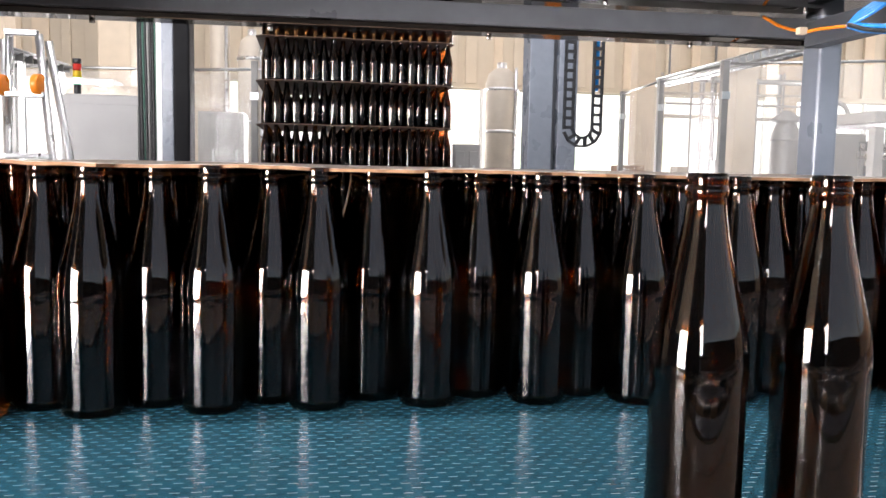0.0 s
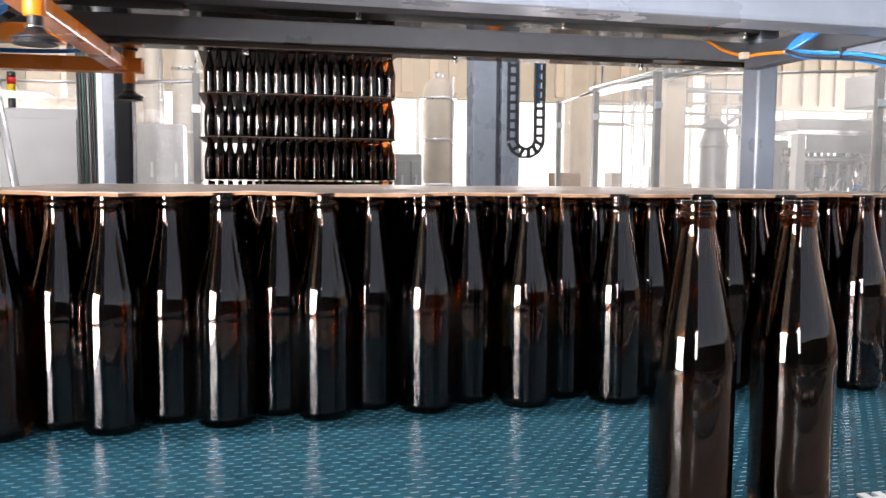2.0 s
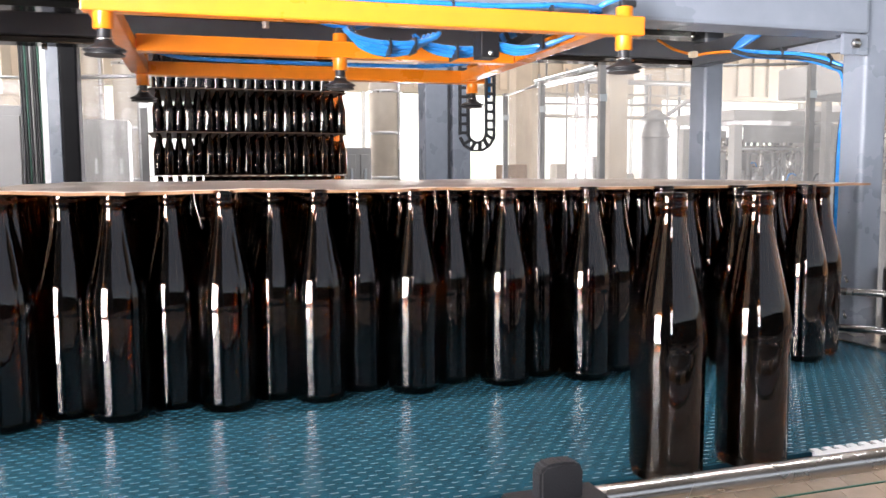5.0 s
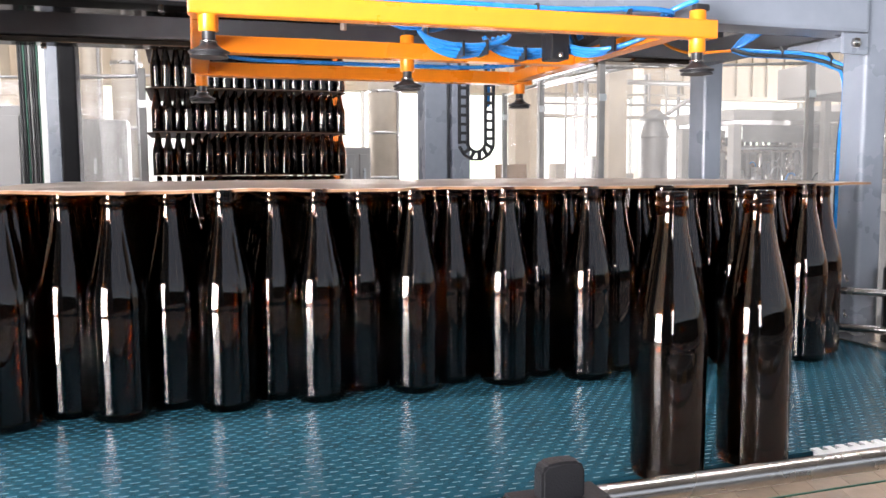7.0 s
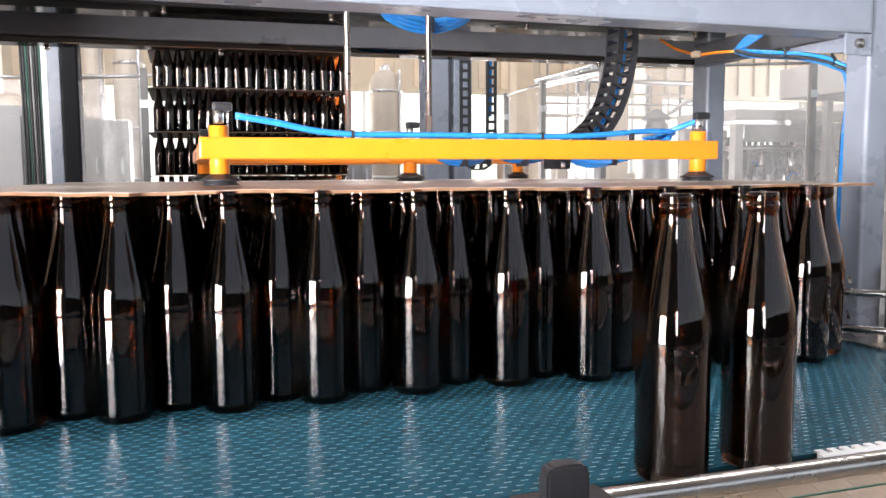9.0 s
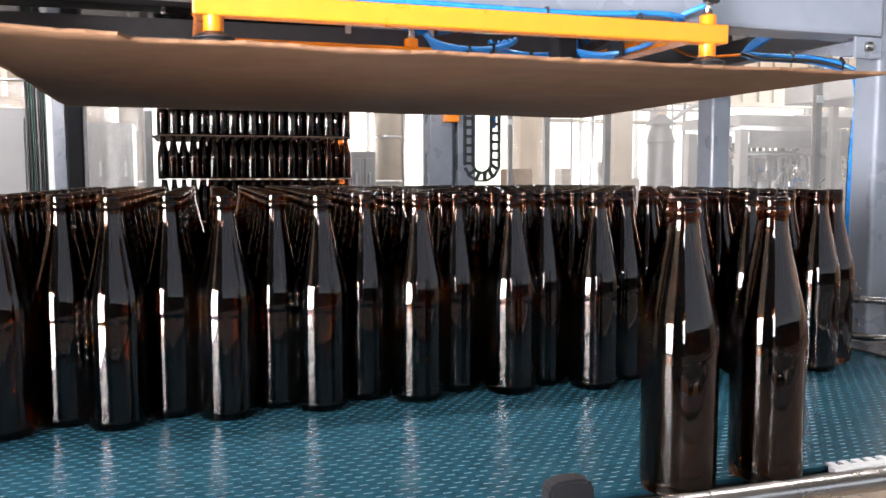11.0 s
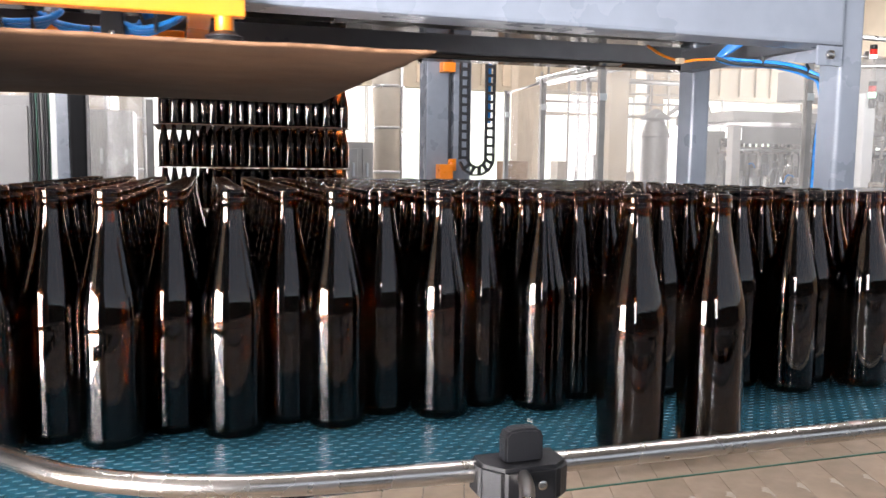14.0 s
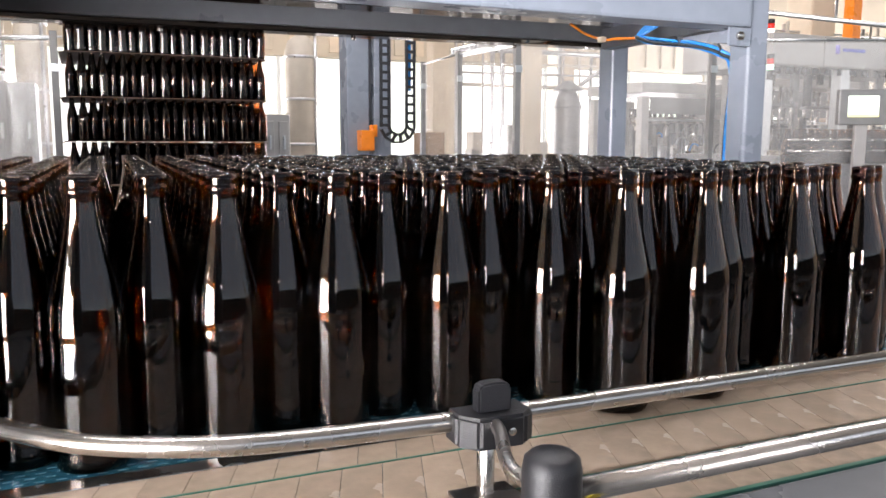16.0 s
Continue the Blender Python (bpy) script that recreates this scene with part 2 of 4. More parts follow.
# ---- hall ----
def hall():
    x0, x1, y0, y1, z0, z1 = HALL
    solid("floor", box_bm(x0, x1, y0, y1, z0 - 0.2, z0), FLOOR, "grey coated concrete floor of the bottling hall", "floor", kind="structure")
    solid("ceiling", box_bm(x0, x1, y0, y1, z1, z1 + 0.2), CEIL, "sheet-metal ceiling of the bottling hall, darkened for the glass reflections", "ceiling", kind="structure")
    t = 0.3

    def wall(name, axis, at, lo, hi, openings):
        # openings: (start, end, sill, head) along the wall
        bm = bmesh.new()

        def slab(a, b, za, zb):
            if b - a < 1e-4 or zb - za < 1e-4:
                return
            if axis == "y":
                box_bm(a, b, at, at + t, za, zb, bm=bm)
            else:
                box_bm(at, at + t, a, b, za, zb, bm=bm)
        cur = lo
        for a, b, s, h in openings:
            slab(cur, a, z0, z1)
            slab(a, b, z0, s)
            slab(a, b, h, z1)
            cur = b
        slab(cur, hi, z0, z1)
        # the unseen south wall is darkened for what the bottles reflect
        w = solid(name, bm, DIMWALL if name == "wall_south" else WALL, "cream sandwich-panel hall wall with tall windows", "wall", kind="structure")
        for n, (a, b, s, h) in enumerate(openings):
            fb = bmesh.new()
            m = at + t / 2
            for k in range(4):
                u = a + (b - a) * k / 3
                if axis == "y":
                    box_bm(u - 0.03, u + 0.03, m - 0.04, m + 0.04, s, h, bm=fb)
                else:
                    box_bm(m - 0.04, m + 0.04, u - 0.03, u + 0.03, s, h, bm=fb)
            win = solid("window_%d" % (len([o for o in bpy.data.objects if o.name.startswith("window_")]) + 1), fb, WHITE, "tall overexposed factory window with pale mullions", "window", kind="structure")
        return w
    north = wall("wall_north", "y", y1, x0, x1 + t, [(-1.25, 1.2, -0.7, 1.7), (1.8, 6.0, -0.7, 1.7), (6.5, 12.6, -0.7, 1.7)])
    # sheet cladding ribs above the windows
    rnd = random.Random(3)
    x = x0 + 0.3
    while x < x1 - 0.3:
        w = rnd.uniform(0.14, 0.26)
        part("cladding_rib", box_bm(x, x + w, y1 - 0.05, y1 - 0.001, 1.78, z1 - 0.01, 0.008), rnd.choice((CREAM, WALL, WALL)), north)
        x += w + rnd.uniform(0.12, 0.3)
    # the openings from 1.0 to 4.0 m are unseen, added to hold fill lamps
    wall("wall_south", "y", y0 - t, x0, x1 + t, [(-7.8, -2.05, 0.2, 2.2), (-2.0, 12.8, 1.0, 4.0)])
    wall("wall_west", "x", x0 - t, y0 - t, y1 + t, [(-6.95, -0.05, 0.0, 1.6)])
    wall("wall_east", "x", x1, y0, y1, [(-6.7, 2.3, 1.0, 4.0), (5.5, 8.5, -0.3, 2.2), (9.5, 12.5, -0.3, 2.2)])


hall()


def outdoors():
    m = bpy.data.materials.new("bright_hazy_outdoors")
    m.use_nodes = True
    nt = m.node_tree
    b = nt.nodes["Principled BSDF"]
    co, n, r = nt.nodes.new("ShaderNodeTexCoord"), nt.nodes.new("ShaderNodeTexNoise"), nt.nodes.new("ShaderNodeValToRGB")
    n.inputs["Scale"].default_value, n.inputs["Detail"].default_value = 0.8, 6
    r.color_ramp.elements[0].position, r.color_ramp.elements[0].color = 0.38, (0.72, 0.86, 0.62, 1)
    r.color_ramp.elements[1].position, r.color_ramp.elements[1].color = 0.52, (1.0, 0.99, 0.96, 1)
    nt.links.new(co.outputs["Object"], n.inputs["Vector"])
    nt.links.new(n.outputs[0], r.inputs[0])
    b.inputs["Base Color"].default_value = (0.8, 0.8, 0.8, 1)
    nt.links.new(r.outputs[0], b.inputs["Emission Color"])
    b.inputs["Emission Strength"].default_value = 1.25
    solid("backdrop", box_bm(-14, 20, 15.0, 15.1, -0.95, 5.0), m, "bright hazy daylight with pale greenery outside the windows", "backdrop", kind="structure")


outdoors()
for wx, ww in ((0.0, 2.4), (3.9, 4.2), (9.55, 6.1)):
    area_light("window_daylight_north", wx, 12.95, 0.5, ww, 2.4, 90, 180, 480 * ww / 4)
for wy in (7.0, 11.0):
    area_light("window_daylight_east", 12.95, wy, 0.95, 3.0, 2.5, 90, 90, 180)
area_light("window_daylight_west", -7.95, -3.5, 0.8, 6.9, 1.6, 90, -90, 1000)
area_light("window_daylight_south", -4.9, -6.95, 1.2, 5.7, 2.0, 90, 0, 1500)
# next two: added fill lamps that give the bottle necks their grey sheen
area_light("window_daylight_south", 5.4, -6.95, 2.5, 14.8, 3.0, 90, 0, 90)
area_light("window_daylight_east", 12.95, -2.2, 2.5, 9.0, 3.0, 90, 90, 40)
# added lamp for an unseen bright source at left that streaks the bottles
area_light("left_highlight_lamp", -2.0, -1.75, 0.06, 1.6, 1.46, 90, -55, 560)
# lamp bands under the roof
for ly, e in ((1.0, 430), (5.2, 70), (9.5, 160)):
    area_light("roof_light", 1.5, ly, 5.95, 9.0, 0.18, 0, 0, e)


def west_light_screen():
    # walls added out of view to block and narrow the lamp's light
    g = thing("light_screen", "unseen dark grey screen walls with a tall opening, added to shape the lamp light", "machine guard", kind="structure")
    for ya, yb, za, zb in ((-2.6, -1.10, -0.95, 0.72), (-0.40, -0.10, -0.95, 0.72), (-1.098, -0.402, -0.95, -0.48), (-1.098, -0.402, 0.67, 0.72)):
        part("panel", box_bm(-0.62, -0.58, ya, yb, za, zb, 0.003), DGREY, g)
    for xa, xb, ya, yb in ((-2.94, -0.622, -0.14, -0.10), (-2.94, -0.622, -2.64, -2.60), (-2.94, -2.90, -2.598, -0.142)):
        part("panel", box_bm(xa, xb, ya, yb, -0.95, 0.72, 0.003), DGREY, g)


west_light_screen()


# ---- bottles ----
PROFILE = [(0.0, 0.006), (0.018, 0.0045), (0.025, 0.0012), (0.028, 0.0), (0.0315, 0.0016), (0.0333, 0.006), (0.0335, 0.012), (0.0335, 0.117), (0.03358, 0.1195), (0.0339, 0.1222),
           (0.0341, 0.1255), (0.0340, 0.130), (0.0336, 0.1355), (0.0329, 0.142), (0.0319, 0.149), (0.0306, 0.1555), (0.0290, 0.162), (0.0246, 0.181), (0.0205, 0.199), (0.0172, 0.214), (0.0148, 0.228),
           (0.0136, 0.238), (0.0132, 0.242), (0.0140, 0.2435), (0.0148, 0.246), (0.0146, 0.249), (0.0136, 0.2505), (0.0136, 0.2525), (0.0141, 0.2545), (0.0141, 0.2570), (0.0136, 0.2588), (0.0128, 0.2598), (0.0119, 0.26)]
INNER = [(0.0109, 0.2594), (0.0102, 0.2580), (0.0100, 0.2555), (0.0098, 0.242), (0.0112, 0.228), (0.0138, 0.213), (0.0170, 0.198), (0.0210, 0.181), (0.0250, 0.165), (0.0284, 0.151),
         (0.0300, 0.140), (0.0304, 0.128), (0.0304, 0.014), (0.0290, 0.009), (0.0180, 0.008), (0.0, 0.010)]
BOTTLE = to_mesh("bottle", lathe_bm(PROFILE + INNER, 40), GLASS)
PITCH, HALF = 0.1185, 0.0342
FRONT_SHIFT = {-1: (0.0, 0.004), 0: (-0.002, 0.006), 1: (0.0, 0.008), 2: (-0.008, 0.012), 3: (-0.004, 0.012), 4: (0.003, 0.01), 5: (0.0, 0.0), 6: (0.0, 0.0), 7: (0.0, -0.004), 8: (-0.004, -0.008)}
ROWS = 28


def bottle_layer():
    made = []
    rnd = random.Random(7)
    for k in range(ROWS):
        for i in range(-1, 9):
            x = (i + 0.5 * (k % 2)) * PITCH
            y = k * HALF
            dx, dy = FRONT_SHIFT[i]
            f = max(0.0, 1 - k / 10)
            ob = new("bottle", BOTTLE)
            ob.matrix_world = pose(x + 0.03 * y + dx * f + rnd.uniform(-0.0008, 0.0008), y + dy * f + rnd.uniform(-0.0008, 0.0008), 0.0005, 0, 0, rnd.uniform(0, 360))
            tagged(ob, "empty dark amber glass beer bottle standing in the packed layer", "bottle", "bottles of the layer on the belt")
            made.append(ob)
    return made


LAYER = bottle_layer()


def loose_bottle(x, y):
    ob = new("bottle", BOTTLE)
    ob.matrix_world = pose(x, y, 0.0014, 0, 0, x * 900)
    return tagged(ob, "empty dark amber glass bottle standing alone at the belt edge", "bottle", "two loose bottles")


LOOSE = [loose_bottle(0.489, -0.351), loose_bottle(0.587, -0.346)]


# ---- belt ----
def belt():
    root = thing("conveyor_belt", "wide teal plastic modular belt with rows of small slots", "belt", kind="structure")
    verts, faces = [], []

    def slab(x0, x1, y0, y1, z0, z1):
        n = len(verts)
        verts.extend([(x0, y0, z0), (x1, y0, z0), (x1, y1, z0), (x0, y1, z0), (x0, y0, z1), (x1, y0, z1), (x1, y1, z1), (x0, y1, z1)])
        faces.extend([(n + 4, n + 5, n + 6, n + 7), (n, n + 1, n + 5, n + 4), (n + 1, n + 2, n + 6, n + 5), (n + 2, n + 3, n + 7, n + 6), (n + 3, n, n + 4, n + 7)])
    pitch, gap, px, slot = 0.0102, 0.0036, 0.0168, 0.0084
    y = -0.345
    row = 0
    while y < 0.62:
        slab(-0.26, 1.1, y, y + pitch - gap, -0.004, 0)
        x = -0.26 + (px / 2 if row % 2 else 0)
        while x < 1.1:
            slab(x, x + px - slot, y + pitch - gap, y + pitch, -0.004, -0.0001)
            x += px
        y += pitch
        row += 1
    slab(-0.26, 1.1, y, 1.5, -0.004, 0)
    me = bpy.data.meshes.new("belt_modules")
    me.from_pydata(verts, [], faces)
    me.materials.append(TEAL)
    mods = new("belt_modules", me)
    mods.parent = root
    mods["kind"] = "stuff"
    verts, faces = [], []
    y, y_end = -0.345, 0.62
    while y < y_end:
        slab(-0.26, 1.1, y + pitch - gap * 0.50, y + pitch - 0.0003, -0.004, -0.0008)
        y += pitch
    me = bpy.data.meshes.new("hinge_rods")
    me.from_pydata(verts, [], faces)
    me.materials.append(ROD)
    rods = new("hinge_rod_set", me)
    rods.parent = root
    rods["kind"] = "stuff"
    part("belt_underside", box_bm(-0.26, 1.1, -0.34, 1.5, -0.0085, -0.0062), DARKGAP, root)
    return root


BELT = belt()


def conveyor():
    bed = thing("conveyor_bed", "grey steel conveyor frame under the teal belt", "conveyor frame", kind="structure")
    part("bed_plate", box_bm(-0.27, 1.1, -0.36, 1.6, -0.03, -0.009), DARKGAP, bed)
    part("side_beam", box_bm(-0.27, 1.6, -0.76, -0.616, -0.16, 0.004, 0.004), BEAMGREY, bed, "grey painted side profile")
    part("right_plate", box_bm(1.1, 1.24, -0.34, 1.5, -0.06, 0.004, 0.003), STEEL, bed)
    for lx in (-0.2, 0.5, 1.4):
        part("leg", box_bm(lx - 0.04, lx + 0.04, -0.68, -0.60, -0.95, -0.16, 0.004), GREY, bed)
        part("leg", box_bm(lx - 0.04, lx + 0.04, 1.4, 1.48, -0.95, -0.03, 0.004), GREY, bed)
    comb = bmesh.new()
    x = 0.66
    box_bm(0.655, 1.1, -0.362, -0.353, -0.002, 0.0030, bm=comb)
    while x < 1.09:
        box_bm(x, x + 0.0085, -0.353, -0.343, 0.0004, 0.0028, bm=comb)
        x += 0.0155
    part("transfer_comb", comb, WHITE, bed, "pale toothed transfer comb")
    part("dead_plate", box_bm(-0.26, 1.2, -0.385, -0.3625, -0.003, 0.0012, 0.0004), STEEL, bed, "narrow stainless transfer plate")


conveyor()


def chain_conveyor():
    root = thing("chain_conveyor", "tan plastic flat-top chain conveyor in three lanes", "conveyor", kind="structure")
    for lane, (ya, yb) in enumerate(((-0.430, -0.3865), (-0.530, -0.4335), (-0.606, -0.5335))):
        w = 0.0381
        bm = box_bm(0, w - 0.0003, ya, yb, -0.003, 0.0012, 0.0005)
        for v in bm.verts:
            v.co.x += 0.35 * (v.co.y - ya)
        me = to_mesh("chain_plate", bm, CHAIN)
        x = -0.25 - lane * 0.011
        while x < 1.7:
            ob = new("chain_plate", me)
            ob.location = (x, 0, 0)
            ob.parent = root
            x += w
    part("wear_strip", box_bm(-0.27, 1.7, -0.4327, -0.4308, -0.004, 0.0018), GREEN, root, "thin green wear strip")
    part("wear_strip", box_bm(-0.27, 1.7, -0.5327, -0.5308, -0.004, 0.0018), GREEN, root, "thin green wear strip")
    part("wear_strip", box_bm(-0.27, 1.7, -0.612, -0.6066, -0.01, 0.003), GREEN, root, "thin green wear strip")
    part("carrier", box_bm(-0.27, 1.7, -0.614, -0.388, -0.05, -0.008), DARKGAP, root)


chain_conveyor()


def guide_rails():
    r = thing("guide_rail", "bent stainless round guide rail beside the belt", "guide rail", "guide rails")
    part("rod", tube_bm(spline([(-0.16, -0.30, 0.061), (-0.12, -0.345, 0.061), (-0.076, -0.387, 0.062), (-0.013, -0.452, 0.0625), (0.085, -0.497, 0.0625), (0.217, -0.513, 0.0625), (0.352, -0.516, 0.0625), (0.9, -0.519, 0.0625), (1.7, -0.52, 0.0625)]), 0.0084, 14), STEEL, r)
    r2 = thing("guide_rail", "straight stainless round guide rail along the chain conveyor", "guide rail", "guide rails")
    part("rod", tube_bm([(0.275, -0.67, 0.0625), (1.0, -0.67, 0.0625), (1.7, -0.67, 0.0625)], 0.0084, 14), STEEL, r2)
    # clamp that carries the first rail
    c = thing("rail_clamp", "black plastic rail clamp with a wing knob on a steel post", "clamp", "rail clamps", at=(0.292, -0.528, 0))
    b = bmesh.new()
    out = [(-0.034, -0.004), (-0.021, -0.021), (0.021, -0.021), (0.034, -0.010), (0.034, 0.019), (-0.034, 0.019)]
    lo, hi = [b.verts.new((x, y, 0.046)) for x, y in out], [b.verts.new((x, y, 0.073)) for x, y in out]
    b.faces.new(hi)
    b.faces.new(lo[::-1])
    for k in range(6):
        b.faces.new((lo[k], lo[(k + 1) % 6], hi[(k + 1) % 6], hi[k]))
    bmesh.ops.bevel(b, geom=list(b.edges), offset=0.003, segments=2, affect="EDGES")
    part("clamp_block", b, BLACKP, c)
    b = bmesh.new()
    pr = [(-0.015, 0.072), (0.015, 0.072), (0.015, 0.0925), (0.011, 0.0965), (0.0, 0.0975), (-0.011, 0.0965), (-0.015, 0.0925)]
    fr, bk = [b.verts.new((x, -0.007, z)) for x, z in pr], [b.verts.new((x, 0.007, z)) for x, z in pr]
    b.faces.new(fr)
    b.faces.new(bk[::-1])
    for k in range(7):
        b.faces.new((fr[k], bk[k], bk[(k + 1) % 7], fr[(k + 1) % 7]))
    bmesh.ops.bevel(b, geom=list(b.edges), offset=0.0018, segments=2, affect="EDGES")
    part("wing_knob", b, BLACKP, c)
    sc = part("screw", cyl_bm(0, 0, 0, 0.003, 0.0036, 12), STEEL, c, "bright screw head")
    sc.matrix_local = pose(0.008, -0.0195, 0.060, 90, 0, 0)
    part("post", cyl_bm(-0.006, -0.002, -0.05, 0.047, 0.0075, 16), STEEL, c, "polished steel post")
    part("bracket", box_bm(-0.035, 0.02, -0.03, 0.012, -0.004, 0.004, 0.002), STEEL, c)
    d = thing("rail_clamp", "round black plastic clamp knob on a steel arm", "clamp", "rail clamps", at=(0.263, -0.67, 0))
    part("knob", lathe_bm([(0, 0.03), (0.0195, 0.03), (0.0200, 0.035), (0.0200, 0.080), (0.0185, 0.0885), (0.014, 0.0925), (0, 0.0935)], 28), BLACKP, d)
    part("yellow_mark", box_bm(0.010, 0.018, -0.021, -0.012, 0.030, 0.052, 0.001), mat("yellow_paint", (0.8, 0.62, 0.03), 0.5), d, "yellow paint mark")
    part("post", cyl_bm(0, 0, -0.06, 0.031, 0.0075, 14), STEEL, d)
    part("arm", tube_bm(spline([(0.0, 0.005, 0.06), (-0.004, 0.05, 0.064), (0.018, 0.105, 0.066), (0.025, 0.13, 0.066)]), 0.0055, 10), STEEL, d)
    part("bracket", box_bm(-0.02, 0.02, -0.02, 0.02, -0.07, -0.055, 0.002), STEEL, d)


guide_rails()


# ---- machine frame ----
def bolt(parent, x, y, z, r=0.008, axis="y"):
    b = cyl_bm(0, 0, 0, 0.007, r, 6)
    ob = part("bolt", b, STEEL, parent)
    ob.matrix_local = pose(x, y, z, 90, 0, 0) if axis == "y" else pose(x, y, z, 180, 0, 0)
    return ob


def machine_frame():
    f = thing("machine_frame", "grey-blue painted steel frame of the layer gripper", "machine frame", kind="structure")
    part("post", box_bm(1.154, 1.204, 0.10, 0.152, -0.95, 0.70, 0.009, segments=5), GREY, f)
    part("post", box_bm(1.202, 1.252, 0.60, 0.66, -0.95, 0.80, 0.010, segments=5), GREY, f)
    part("front_beam", box_bm(-3.2, 1.152, 0.092, 0.16, 0.503, 0.72, 0.006), GREY, f)
    def lean(bm):
        for v in bm.verts:
            v.co.z -= 0.006 * (1.2 - v.co.x)
        return bm
    part("back_beam", lean(box_bm(-3.2, 1.20, 0.596, 0.66, 0.529, 0.568, 0.003)), BEAMGREY, f, "dark grey back beam")
    part("beam_flange", lean(box_bm(-3.2, 1.20, 0.602, 0.652, 0.517, 0.528, 0.002)), POLISHED, f, "polished stainless strip under the back beam")
    part("cover_plate", lean(box_bm(-3.2, 1.25, 0.445, 0.75, 0.578, 0.584)), POLISHED, f, "polished stainless cover plate over the back beam")
    part("side_beam", box_bm(1.165, 1.2, 0.153, 0.598, 0.512, 0.56, 0.003), DGREY, f)
    gus = bmesh.new()
    pr = [(0.10, 0.476), (0.10, 0.502), (0.26, 0.502), (0.26, 0.498), (0.16, 0.480)]
    le, ri = [gus.verts.new((1.132, y, z)) for y, z in pr], [gus.verts.new((1.1535, y, z)) for y, z in pr]
    gus.faces.new(le)
    gus.faces.new(ri[::-1])
    for k in range(5):
        gus.faces.new((le[k], ri[k], ri[(k + 1) % 5], le[(k + 1) % 5]))
    part("gusset", gus, GREY, f)
    part("end_plate", box_bm(1.100, 1.1525, 0.094, 0.0995, 0.468, 0.502, 0.002), GREY, f)
    bolt(f, 1.124, 0.0945, 0.486, 0.0085)
    bolt(f, 1.222, 0.599, 0.525, 0.006)
    bolt(f, 1.195, 0.60, 0.53, 0.006)
    for bx in (-0.6, -0.15, 0.15, 0.55, 0.95):
        bolt(f, bx, 0.64, 0.5175 - 0.006 * (1.2 - bx), 0.005, axis="z")
        bolt(f, bx + 0.2, 0.575, 0.5785 - 0.006 * (1.0 - bx), 0.005, axis="z")


machine_frame()


# ---- layer gripper ----
CUPS = []
GRIP_SIZE = 0.89


def gripper():
    g = thing("suction_gripper", "orange steel suction gripper frame with black cups and blue hoses", "gripper")
    # origin: under the front bar's middle, at the rim of the relaxed cups
    z0, z1 = 0.057, 0.087
    part("front_bar", box_bm(-0.412, 0.417, -0.016, 0.012, z0, z1, 0.003), ORANGE, g)
    part("middle_bar", box_bm(-0.37, 0.335, 0.345, 0.38, z0, z1, 0.003), ORANGE, g)
    part("back_bar", box_bm(-0.40, 0.40, 0.71, 0.745, z0, z1, 0.003), ORANGE, g)
    part("side_bar", box_bm(-0.408, -0.372, 0.012, 0.71, z0 + 0.003, z1 - 0.003, 0.003), ORANGE, g)
    part("side_bar", box_bm(0.337, 0.372, 0.012, 0.71, z0 + 0.003, z1 - 0.003, 0.003), ORANGE, g)
    for x, y in ((-0.385, 0.0), (0.388, 0.0), (-0.385, 0.725), (-0.01, 0.362), (0.372, 0.725)):
        part("cup_holder", cyl_bm(x, y, z0 - 0.022, z1 + 0.016, 0.0135, 16), ORANGE, g)
        cup = part("suction_cup", lathe_bm([(0, 0.0195), (0.0105, 0.0195), (0.0118, 0.0185), (0.0125, 0.0165), (0.0185, 0.0125), (0.0248, 0.0095), (0.0278, 0.0082), (0.0284, 0.0070), (0.0272, 0.0058), (0.0222, 0.0048), (0.0226, 0.0040), (0.0262, 0.0014), (0.0260, 0.0003), (0.0248, 0.0), (0.020, 0.0006), (0, 0.003)], 24), BLACK, g, "ribbed black rubber cup")
        cup.location = (x, y, 0)
        part("stem", cyl_bm(0, 0, 0.019, 0.072, 0.0092, 12), BLACK, cup)
        part("collar", cyl_bm(0, 0, 0.0205, 0.0228, 0.0118, 14), STEEL, cup)
        part("elbow_fitting", box_bm(-0.008, 0.019, -0.007, 0.007, 0.102, 0.114, 0.004), BLACKP, cup)
        part("fitting_stem", cyl_bm(0, 0, 0.085, 0.103, 0.007, 12), STEEL, cup)
        CUPS.append((cup, x, y))
    h = z1 + 0.006
    part("hose", tube_bm(spline([(-0.362, 0, z1 + 0.030), (-0.31, 0.0, z1 + 0.022), (-0.22, 0.0, h + 0.001), (-0.05, 0.0, h), (0.15, 0, h), (0.3, 0.01, h + 0.01), (0.36, 0.03, h + 0.008), (0.34, 0.09, h)]), 0.0045, 8), BLUE, g, "bright blue air hose")
    part("hose", tube_bm(spline([(0.388, 0, z1 + 0.034), (0.36, 0.02, z1 + 0.022), (0.335, 0.06, h)]), 0.0045, 8), BLUE, g)
    part("hose", tube_bm(spline([(-0.36, 0.700, z1 + 0.020), (-0.30, 0.700, z1 + 0.008), (-0.2, 0.698, z1 + 0.005), (0.05, 0.698, z1 + 0.004), (0.25, 0.69, z1 + 0.005), (0.33, 0.62, h)]), 0.0045, 8), BLUE, g)
    for cx in (-0.2, 0.1, 0.26):
        part("cable_tie", box_bm(cx, cx + 0.004, -0.006, 0.006, h - 0.007, h + 0.006), BLACK, g)
